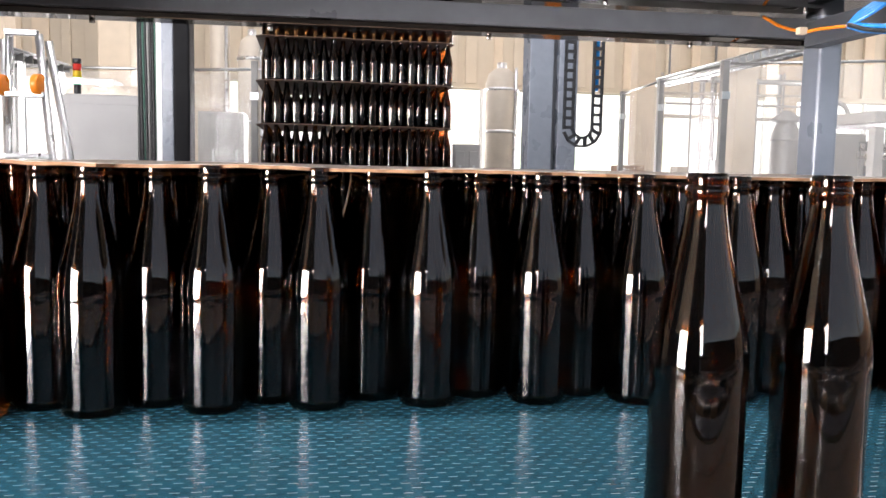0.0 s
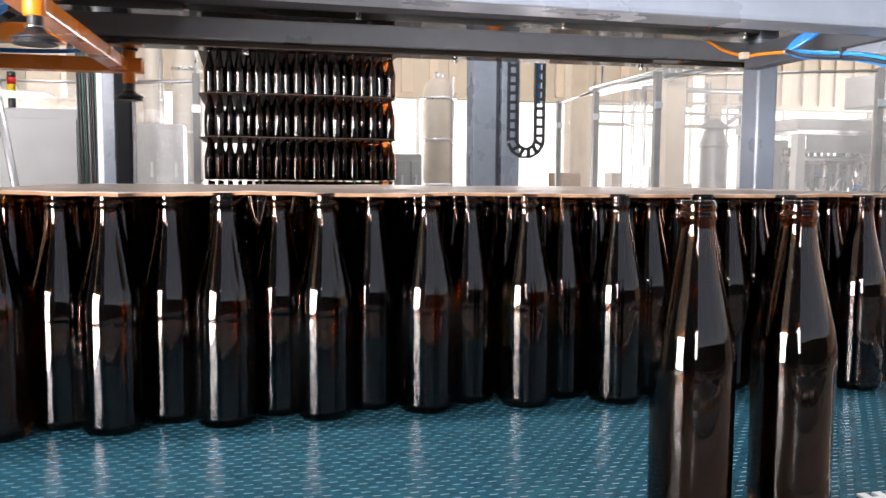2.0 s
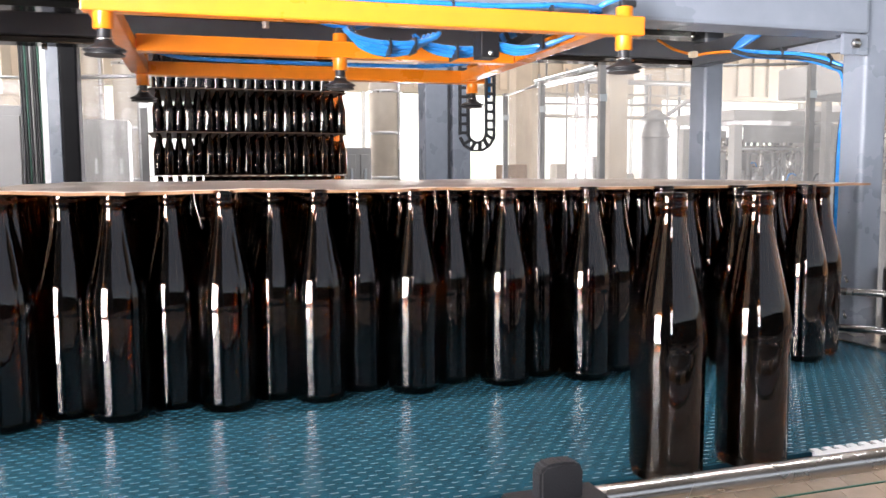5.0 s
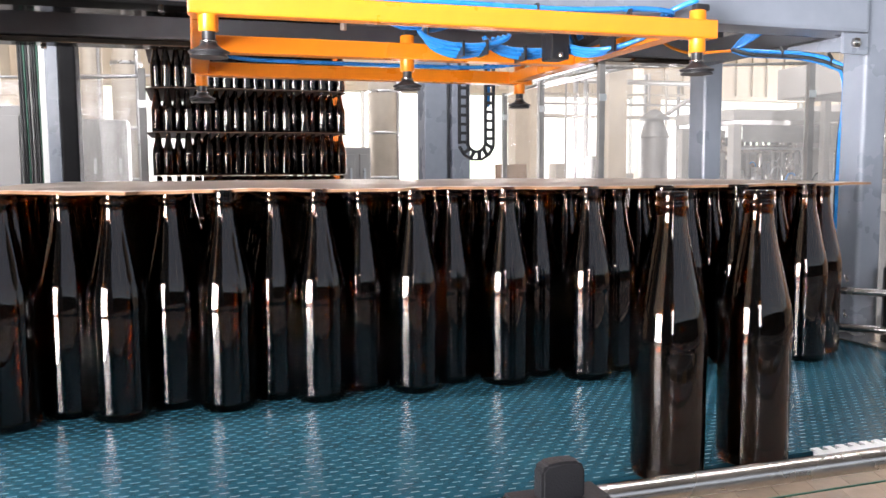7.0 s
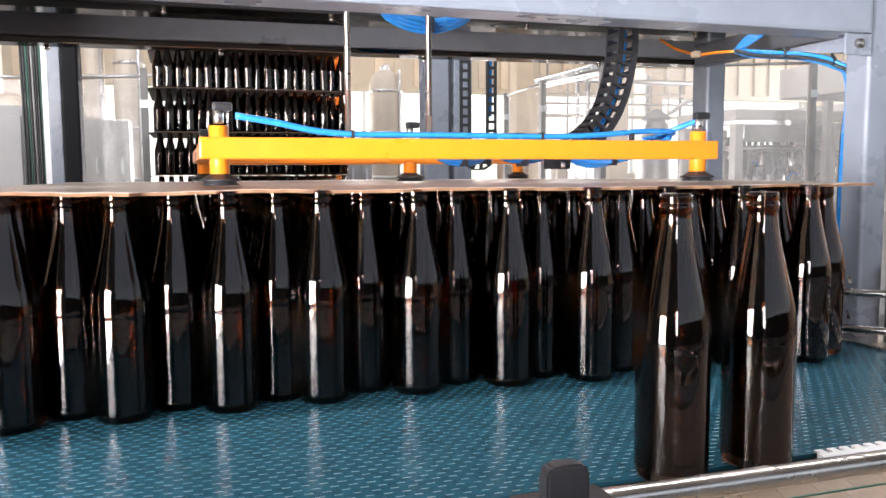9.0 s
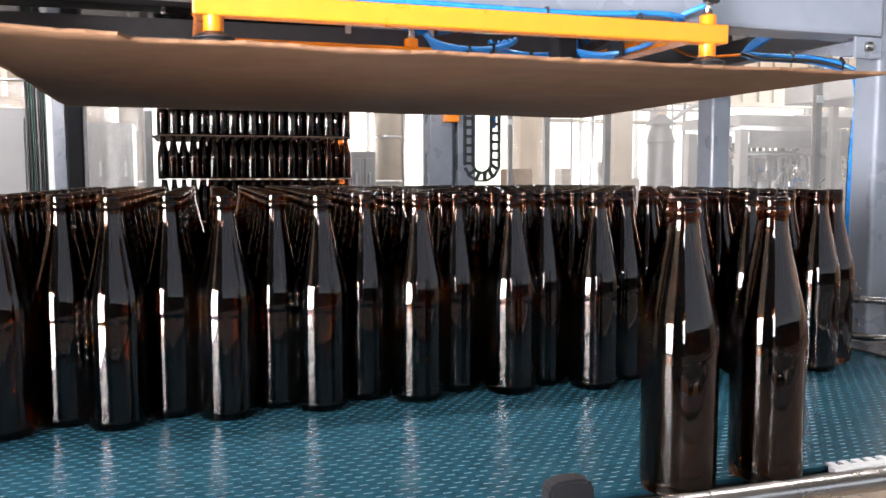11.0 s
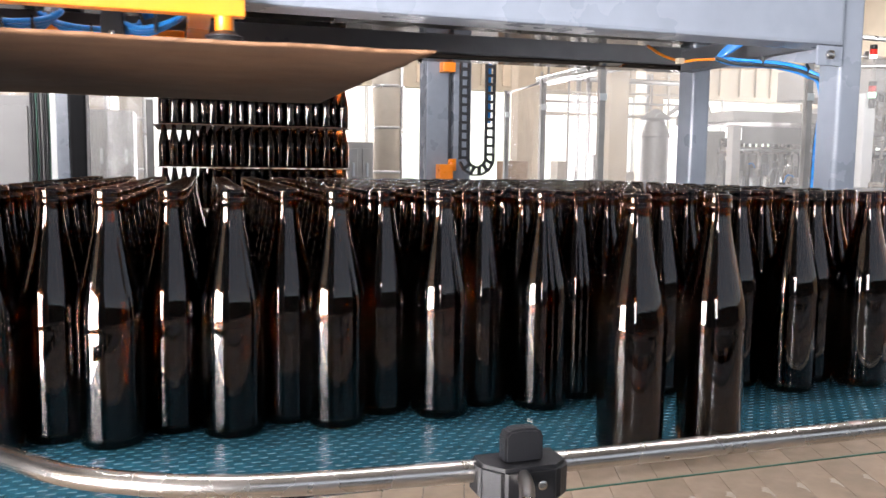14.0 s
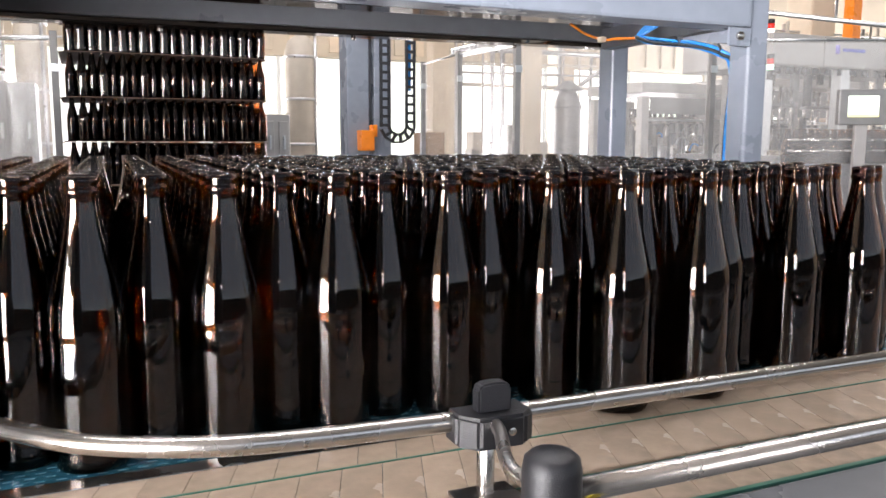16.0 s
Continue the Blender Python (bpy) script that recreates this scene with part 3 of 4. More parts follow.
    for cx, cy, cz in ((0.055, 0.235, 0.054), (0.10, 0.235, 0.058), (0.185, 0.262, 0.054), (0.29, 0.118, 0.054)):
        part("cable_tie", box_bm(cx - 0.002, cx + 0.002, cy - 0.022, cy + 0.03, cz - 0.006, cz + 0.02), BLACK, g)
    for k in range(7):
        cx, cy = (0.06, 0.22) if k < 4 else (0.19, 0.25)
        j3 = k % 4
        pts = []
        for j in range(16):
            a = math.pi * (0.02 + 0.96 * j / 15)
            pts.append((cx - (0.085 - 0.006 * j3) * math.cos(a), cy + 0.011 * j3, z1 + 0.004 - (0.024 + 0.005 * j3) * math.sin(a)))
        part("hose_coil", tube_bm(pts, 0.0045, 8), BLUE, g)
    for k in range(3):
        part("hose", tube_bm(spline([(0.235, 0.20 + 0.01 * k, 0.072), (0.27, 0.13 + 0.012 * k, 0.054 - 0.003 * k), (0.325, 0.08 + 0.01 * k, 0.066), (0.355, 0.03, 0.095)]), 0.0045, 8), BLUE, g)
    part("valve_block", box_bm(0.205, 0.240, 0.17, 0.215, 0.042, 0.09, 0.003), BLACKP, g, "black valve block")
    part("valve_screw", cyl_bm(0.222, 0.168, 0.045, 0.053, 0.005, 10), STEEL, g)
    for x in (-0.155, -0.008):
        part("lift_rod", cyl_bm(x, 0.24, z1, 0.80, 0.0055, 12), STEEL, g, "thin polished lift rod")
    path = spline([(0.263, 0.222, z1 - 0.003), (0.305, 0.222, z1 + 0.02), (0.343, 0.222, z1 + 0.07), (0.367, 0.222, z1 + 0.15), (0.372, 0.222, z1 + 0.24), (0.372, 0.222, z1 + 0.5)], 24)
    run, even = 0.0, [path[0]]
    for a, b in zip(path, path[1:]):
        run += (b - a).length
        if run >= 0.0205:
            even.append(b)
            run = 0.0
    for a, b in zip(even, even[1:]):
        d = b - a
        lb = bmesh.new()
        n = d.length * 0.53
        for sy in (-0.024, 0.018):
            box_bm(-n, n, sy, sy + 0.006, -0.021, -0.0095, bm=lb)
            box_bm(-n, n, sy, sy + 0.006, 0.0095, 0.021, bm=lb)
            box_bm(-n, -n * 0.52, sy - 0.001, sy + 0.007, -0.0095, 0.0095, bm=lb)
        box_bm(-n * 0.45, n * 0.45, -0.018, 0.018, -0.021, -0.018, bm=lb)
        box_bm(-n * 0.45, n * 0.45, -0.018, 0.018, 0.018, 0.021, bm=lb)
        lk = part("chain_link", lb, BLACKP, g)
        lk.matrix_local = Matrix.Translation((a + b) / 2) @ d.to_track_quat("X", "Z").to_matrix().to_4x4()
    part("hose", tube_bm(path, 0.0085, 8), BLUE, g)
    # the frame is built for 0.93 m between cups and brought to its true 0.83 m
    for ob in g.children_recursive:
        ob.data.transform(Matrix.Scale(GRIP_SIZE, 4))
        ob.location = ob.location * GRIP_SIZE
    CUPS[:] = [(cup, x * GRIP_SIZE, y * GRIP_SIZE) for cup, x, y in CUPS]
    return g


GRIPPER = gripper()


def hose_loop():
    h = thing("gantry_hose", "loop of blue air hoses hanging below the gantry", "hose")
    for k in range(4):
        part("hose", tube_bm(spline([(-0.09, 0.0 + 0.01 * k, 0.60), (-0.075, 0.0 + 0.01 * k, 0.566 - 0.004 * k), (0.0, 0.01 * k, 0.548 - 0.005 * k), (0.075, 0.01 * k, 0.566 - 0.003 * k), (0.09, 0.01 * k, 0.60)]), 0.0045, 8), BLUE, h)
    part("cable_tie", box_bm(-0.002, 0.002, -0.008, 0.04, 0.526, 0.556), BLACK, h)
    return h


HOSES = hose_loop()



# ---- layer sheet ----
def sheet():
    rnd = random.Random(5)
    nx, ny = 121, 33
    x0, x1, y0, y1 = -0.162, 1.071, 0.0, 0.97
    bm = bmesh.new()
    top, bot = [], []

    def wave(u, v):
        edge = max(0, 1 - v * 8)
        return 0.0022 * noise.noise(Vector((u * 7, v * 3, 2))) + edge * (-0.0035 + 0.0045 * noise.noise(Vector((u * 9, 1.3, 0.2))) + 0.0012 * noise.noise(Vector((u * 45, 0.3, 0.2)))) - 0.002
    for j in range(ny):
        v = j / (ny - 1)
        ta, ba = [], []
        for i in range(nx):
            u = i / (nx - 1)
            y = y0 + (y1 - y0) * v + (0.006 * noise.noise(Vector((u * 14, 0.4, 5))) + 0.005 * noise.noise(Vector((u * 70, 1.4, 5))) - (0.03 if u < 0.146 else 0.0) if j == 0 else 0)
            x = x0 + (x1 - x0) * u + (0.004 * noise.noise(Vector((v * 14, 3.4, 5))) if i in (0, nx - 1) else 0)
            z = max(wave(u, v), -0.006)
            ta.append(bm.verts.new((x, y, z + 0.0022)))
            ba.append(bm.verts.new((x, y, z - 0.0012)))
        top.append(ta)
        bot.append(ba)
    for j in range(ny - 1):
        for i in range(nx - 1):
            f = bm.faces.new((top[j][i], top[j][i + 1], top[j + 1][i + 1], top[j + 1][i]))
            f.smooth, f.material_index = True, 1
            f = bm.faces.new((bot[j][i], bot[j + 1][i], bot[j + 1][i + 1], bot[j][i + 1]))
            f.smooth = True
    for i in range(nx - 1):
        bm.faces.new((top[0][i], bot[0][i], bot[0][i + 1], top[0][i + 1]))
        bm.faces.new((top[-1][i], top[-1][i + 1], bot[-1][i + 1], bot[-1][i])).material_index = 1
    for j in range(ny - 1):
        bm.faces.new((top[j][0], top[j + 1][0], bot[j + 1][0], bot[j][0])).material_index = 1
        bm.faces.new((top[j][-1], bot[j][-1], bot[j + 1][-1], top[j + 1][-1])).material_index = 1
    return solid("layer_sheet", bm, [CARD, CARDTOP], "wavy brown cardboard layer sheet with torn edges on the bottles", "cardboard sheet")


SHEET = sheet()


# ---- pallet stack ----
def stack():
    n, step, x0, y0 = 19, 0.0593, -0.062, 4.31
    h = 0.2645
    top = thing("pallet_stack", "brown layer sheets and base of a tall bottle pallet", "bottle pallet")
    mesh = to_mesh("stacked_bottle", lathe_bm(PROFILE + INNER, 16), GLASS)
    bm = bmesh.new()
    for lev in range(-2, 5):
        zb = 0.270 + (lev - 1) * h
        rnd = random.Random(lev + 40)
        for k in range(0, 27):
            for i in range(-1, n // 2 + 1):
                x = x0 + (2 * i + 1.5 + (k % 2)) * step + 0.003 * math.sin(lev * 7 + i)
                if not x0 < x < x0 + (n + 1) * step:
                    continue
                y = y0 + k * 0.0343
                if k < 2 and 0 <= lev < 4:
                    ob = new("bottle", mesh)
                    ob.matrix_world = pose(x + rnd.uniform(-0.002, 0.002), y + rnd.uniform(-0.002, 0.002), zb + 0.0025, rnd.uniform(-0.6, 0.6), rnd.uniform(-0.6, 0.6), rnd.uniform(0, 360))
                    tagged(ob, "empty dark amber glass bottle in a layer of the tall pallet", "bottle", "bottles of the pallet stack")
                else:
                    lathe_bm(PROFILE[1:30:3], 8, bm, (x, y, zb + 0.003))
        sb = bmesh.new()
        nx = 30
        dz = [0.003 * noise.noise(Vector((q * 0.4, lev * 3.1, 0.5))) - (0.008 if q in (0, nx) else 0.0) for q in range(nx + 1)]
        rows = [[sb.verts.new((x0 - 0.03 + (n * step + 0.09) * q / nx, yy, zb - 0.001 + (dz[q] if yy < y0 else 0) + up)) for q in range(nx + 1)] for yy, up in ((y0 - 0.05, 0.0), (y0 - 0.05, 0.004), (y0 + 0.95, 0.004), (y0 + 0.95, 0.0))]
        for ra, rb in zip(rows, rows[1:] + rows[:1]):
            for q in range(nx):
                sb.faces.new((ra[q], ra[q + 1], rb[q + 1], rb[q]))
        for q in (0, nx):
            sb.faces.new([r[q] for r in rows])
        part("layer_sheet", sb, SLIP, top)
    solid("stacked_glassware", bm, GLASS, "rows of empty dark amber bottles stacked in layers on a pallet", "bottles", kind="stuff")
    part("pallet", box_bm(x0 - 0.03, x0 + 1.23, 4.25, 5.27, -0.68, -0.54), CREAM, top, "wooden pallet")
    part("roller_bed", box_bm(x0 - 0.1, x0 + 1.3, 4.22, 5.3, -0.95, -0.68), GREY, top)


stack()


# ---- background ----
def column(name, x, y, w, d, z1, material, label, cat="column", z0=-0.95):
    return solid(name, box_bm(x - w / 2, x + w / 2, y - d / 2, y + d / 2, z0, z1, min(w, d) * 0.06), material, label, cat, kind="structure")


def masts():
    a = thing("lift_mast", "grey and black lift mast with bundled cables", "lift mast", "lift masts")
    part("mast_post", box_bm(-0.60, -0.535, 4.02, 4.2, -0.95, 3.0, 0.004), GREY, a)
    part("mast_rail", box_bm(-0.53, -0.44, 3.98, 4.2, -0.95, 3.0, 0.012), GLOSSBLACK, a, "black mast rail")
    part("cover_strip", box_bm(-0.635, -0.605, 4.06, 4.09, -0.95, 3.0, 0.002), WHITE, a)
    part("cable_channel", box_bm(-0.755, -0.64, 4.16, 4.19, -0.95, 3.0, 0.002), BLACKP, a)
    for k in range(8):
        part("cable", tube_bm([(-0.745 + 0.0135 * k, 4.14 - 0.012 * (k % 2), -0.95), (-0.742 + 0.0135 * k, 4.13 + 0.01 * (k % 3), 0.4), (-0.745 + 0.0135 * k, 4.12, 1.0), (-0.745 + 0.0135 * k, 4.14, 3.0)], 0.0062, 8), (BLACK, BLACK, GREEN, BLACK, MGREY)[k % 5], a)
    b = thing("lift_mast", "grey-blue painted double lift mast", "lift mast", "lift masts")
    part("mast_post", box_bm(1.33, 1.455, 3.2, 3.34, -0.95, 3.0, 0.004), GREY, b)
    part("mast_slot", box_bm(1.457, 1.483, 3.24, 3.34, -0.95, 3.0, 0.002), DGREY, b)
    part("mast_post", box_bm(1.485, 1.585, 3.2, 3.34, -0.95, 3.0, 0.004), GREY, b)


masts()


def cable_chain():
    c = thing("cable_chain", "black hanging cable drag chain with blue hoses inside", "drag chain")
    r = 0.072
    z, out = 2.2, []
    while z > 0.44:
        out.append((1.487, z, 0))
        z -= 0.046
    for k in range(1, 6):
        a = math.pi * k / 6
        out.append((1.487 + r - r * math.cos(a), 0.44 - r * math.sin(a), a))
    z = 0.44
    while z < 2.2:
        out.append((1.487 + 2 * r, z, math.pi))
        z += 0.046
    for x, z, a in out:
        b = bmesh.new()
        box_bm(-0.027, -0.017, -0.012, 0.012, -0.025, 0.025, bm=b)
        box_bm(0.017, 0.027, -0.012, 0.012, -0.025, 0.025, bm=b)
        box_bm(-0.017, 0.017, -0.010, 0.010, -0.023, -0.008, bm=b)
        ob = part("chain_link", b, BLACKP, c)
        ob.matrix_local = pose(x, 3.03, z, 0, math.degrees(-a), 0)
    part("hose", tube_bm([(1.487 + 2 * r, 3.055, 0.62), (1.487 + 2 * r, 3.055, 2.2)], 0.014, 8), BLUE, c)
    part("carrier_bracket", box_bm(1.46, 1.66, 3.0, 3.212, 2.1, 2.2, 0.0), GREY, c)
    return c


DRAG = cable_chain()


def carriage():
    c = thing("lift_carriage", "orange painted carriage on the lift mast", "lift carriage")
    part("carriage_block", box_bm(1.385, 1.46, 3.12, 3.203, -0.055, 0.055, 0.006), ORANGE, c)
    part("carriage_hook", box_bm(1.455, 1.48, 3.13, 3.203, 0.02, 0.085, 0.005), ORANGE, c)
    part("upper_bracket", box_bm(1.40, 1.47, 3.13, 3.203, 0.545, 0.60, 0.005), ORANGE, c)
    return c


CARRIAGE = carriage()


def guard_fence(name, posts, z1, rail):
    g = thing("guard_fence", name, "guard fence", "guard fences")
    for x, y in posts:
        part("fence_post", box_bm(x - 0.022, x + 0.022, y - 0.022, y + 0.022, -0.95, z1, 0.004), MGREY, g)
        part("post_clamp", box_bm(x - 0.028, x + 0.028, y - 0.03, y - 0.023, z1 - 0.25, z1 - 0.20, 0.002), ALU, g)
    for (xa, ya), (xb, yb) in zip(posts, posts[1:]):
        part("top_rail", tube_bm([(xa, ya, rail), (xb, yb, rail)], 0.010, 6), ALU, g)
        b = bmesh.new()
        n = Vector((yb - ya, xa - xb, 0)).normalized() * 0.003
        vs = []
        for sgn in (-1, 1):
            for px, py, pz in ((xa, ya, -0.7), (xb, yb, -0.7), (xb, yb, rail - 0.02), (xa, ya, rail - 0.02)):
                vs.append(b.verts.new((px + n.x * sgn, py + n.y * sgn, pz)))
        for f in ((0, 1, 2, 3), (7, 6, 5, 4), (0, 4, 5, 1), (1, 5, 6, 2), (2, 6, 7, 3), (3, 7, 4, 0)):
            b.faces.new([vs[k] for k in f])
        part("pane", b, PANE, g, "clear guard pane")


guard_fence("aluminium guard fence with clear panes beside the filling line", [(3.03, 6.23), (2.93, 5.2), (2.90, 4.15), (4.15, 3.55), (5.4, 2.95)], 1.02, 1.0)
guard_fence("aluminium guard fence with clear panes behind the lift mast", [(-1.7, 4.98), (-0.55, 4.82), (-0.12, 4.62)], 0.95, 0.9)


def tank(x, y, r, z1):
    t = thing("storage_tank", "tall pale steel storage tank with a domed top", "tank", "storage tanks", at=(x, y, 0))
    part("shell", lathe_bm([(0, -0.9), (r, -0.9), (r, z1 - 0.3), (r * 0.97, z1 - 0.2), (r * 0.8, z1 - 0.07), (r * 0.4, z1), (0, z1 + 0.01)], 28), TANK, t)
    part("manhole", cyl_bm(0, 0, z1, z1 + 0.08, r * 0.3, 16), ALU, t)
    part("ladder_pipe", tube_bm([(r * 0.7, -r * 0.8, -0.9), (r * 0.7, -r * 0.8, z1)], 0.02, 8), ALU, t)
    for z in (-0.4, 0.2, 0.8, z1 - 0.3):
        part("band", lathe_bm([(r, z), (r + 0.012, z), (r + 0.012, z + 0.04), (r, z + 0.04)], 28), ALU, t)


for tx, ty, tr, tz in ((2.8, 10.0, 0.22, 1.66), (3.65, 10.2, 0.22, 1.66), (-0.45, 9.5, 0.17, 1.86), (-0.84, 9.6, 0.12, 2.6), (0.75, 10.5, 0.34, 2.2)):
    tank(tx, ty, tr, tz)
for cx, cy, w in ((4.05, 6.0, 0.20), (4.17, 8.5, 0.22), (-1.9, 9.0, 0.35), (-3.2, 9.0, 0.35), (8.3, 6.5, 0.4), (1.4, 12.0, 0.35), (6.6, 9.5, 0.3), (10.5, 6.8, 0.4)):
    column("column", cx, cy, w, w, 5.99, CREAM, "cream painted steel hall column")
column("pipe_column", 7.9, 5.56, 0.13, 0.13, 5.99, ORANGE, "orange painted upright pipe at the far wall", "pipe")


def cabinet(x0, x1, y0, y1, z1, material, label, doors=2):
    c = thing("machine_cabinet", label, "machine", "machines in the hall")
    part("body", box_bm(x0, x1, y0, y1, -0.9, z1, 0.012), material, c)
    w = (x1 - x0) / doors
    for k in range(doors):
        part("door", box_bm(x0 + w * k + 0.02, x0 + w * (k + 1) - 0.02, y0 - 0.015, y0 - 0.001, -0.7, z1 - 0.06, 0.004), material, c)
        if doors > 1:
            part("handle", box_bm(x0 + w * (k + 1) - 0.07, x0 + w * (k + 1) - 0.05, y0 - 0.035, y0 - 0.016, z1 * 0.4, z1 * 0.4 + 0.12, 0.003), ALU, c)
    part("foot", box_bm(x0 + 0.03, x1 - 0.03, y0 + 0.03, y1 - 0.03, -0.95, -0.9), MGREY, c)
    return c


cabinet(-1.265, -0.79, 4.45, 4.75, 0.69, PALE, "plain pale grey machine enclosure with flat panels", 1)
cabinet(-0.66, -0.29, 6.05, 6.5, 0.715, PALE, "pale grey control cabinet behind the mast")
cabinet(-2.6, -1.42, 6.6, 7.0, 1.0, MACHINE, "tall grey machine housing behind the ladder", 3)
cabinet(1.42, 1.66, 5.9, 6.3, 0.50, MACHINE, "stainless machine housing beyond the pallet")
cabinet(3.12, 3.34, 6.4, 6.7, 0.36, mat("brown_board", (0.3, 0.19, 0.12), 0.7), "stacked brown cardboard boxes on a pallet", 1)


def beacon(x, y, z, colors):
    b = thing("signal_beacon", "small stacked signal beacon lamp on a machine", "signal lamp", "signal beacons", at=(x, y, z))
    part("base", cyl_bm(0, 0, 0, 0.07, 0.022, 12), BLACKP, b)
    for k, c in enumerate(colors):
        part("lens", cyl_bm(0, 0, 0.07 + 0.042 * k, 0.11 + 0.042 * k, 0.026, 14), c, b)
    part("cap", cyl_bm(0, 0, 0.07 + 0.042 * len(colors), 0.10 + 0.042 * len(colors), 0.026, 14), BLACKP, b)


LRED, LYEL, LGRN = mat("red_lens", (0.6, 0.03, 0.02), 0.25), mat("yellow_lens", (0.75, 0.5, 0.03), 0.25), glow("green_lens_lit", (0.55, 1.0, 0.75), 1.3)
LAMP = glow("lamp_lit", (1.0, 0.92, 0.8), 2.5)
beacon(-1.187, 4.55, 0.685, (LGRN, LYEL, LRED))
beacon(4.89, 3.75, 1.03, (LAMP, LRED))
beacon(4.70, 3.55, 0.74, (LGRN, LRED))


def ladder():
    l = thing("step_ladder", "aluminium step ladder with orange hinge discs", "ladder")
    for a, b in (((-1.024, 2.69, -0.95), (-0.969, 2.72, 0.78)), ((-0.70, 2.66, -0.95), (-0.855, 2.71, 0.78)), ((-1.10, 3.1, -0.95), (-1.0, 2.75, 0.76)), ((-0.66, 3.1, -0.95), (-0.83, 2.75, 0.76))):
        part("stile", tube_bm([a, b], 0.016, 8), ALU, l)
    for k in range(7):
        z = -0.7 + 0.245 * k
        f = (z + 0.95) / 1.73
        part("rung", box_bm(-1.02 + 0.05 * f, -0.71 - 0.14 * f, 2.665, 2.70, z, z + 0.022, 0.004), ALU, l)
    for x, z in ((-0.995, 0.57), (-0.855, 0.577)):
        d = part("hinge_disc", cyl_bm(0, 0, 0, 0.03, 0.042, 20), ORANGE, l, "orange plastic hinge disc")
        d.matrix_local = pose(x - 0.01, 2.68, z, 0, 90, -14)


ladder()


def ducts():
    for k in range(5):
        z = 0.80 + 0.02 * (k % 2)
        solid("air_duct", tube_bm([(-1.72 + 0.14 * k, 6.1, z), (-1.72 + 0.14 * k, 7.2, z + 0.1)], 0.08, 16), CREAM, "cream round air duct section above the enclosure", "duct", "air ducts")
        solid("duct_support", box_bm(-1.74 + 0.14 * k, -1.70 + 0.14 * k, 6.2, 6.3, -0.95, z - 0.075), CREAM, "cream steel support under an air duct", "support", "duct supports")


ducts()


def cable_tray():
    t = thing("cable_tray", "galvanised overhead cable tray with hanging brackets", "cable tray")
    a, b = Vector((3.995, 7.57, 1.24)), Vector((3.45, 4.05, 1.10))
    for off in (-0.06, 0.06):
        part("side_rail", tube_bm([a + Vector((off, 0, 0)), b + Vector((off, 0, 0))], 0.012, 6), ALU, t)
        part("side_rail", tube_bm([a + Vector((off, 0, 0.07)), b + Vector((off, 0, 0.07))], 0.008, 6), ALU, t)
    for k in range(26):
        p = a.lerp(b, k / 25)
        part("rung", box_bm(p.x - 0.06, p.x + 0.06, p.y - 0.008, p.y + 0.008, p.z - 0.004, p.z + 0.07), ALU, t)
    for k in (2, 12, 24):
        p = a.lerp(b, k / 25)
        part("hanger", tube_bm([(p.x, p.y, p.z), (p.x, p.y, 5.99)], 0.012, 6), ALU, t)


cable_tray()


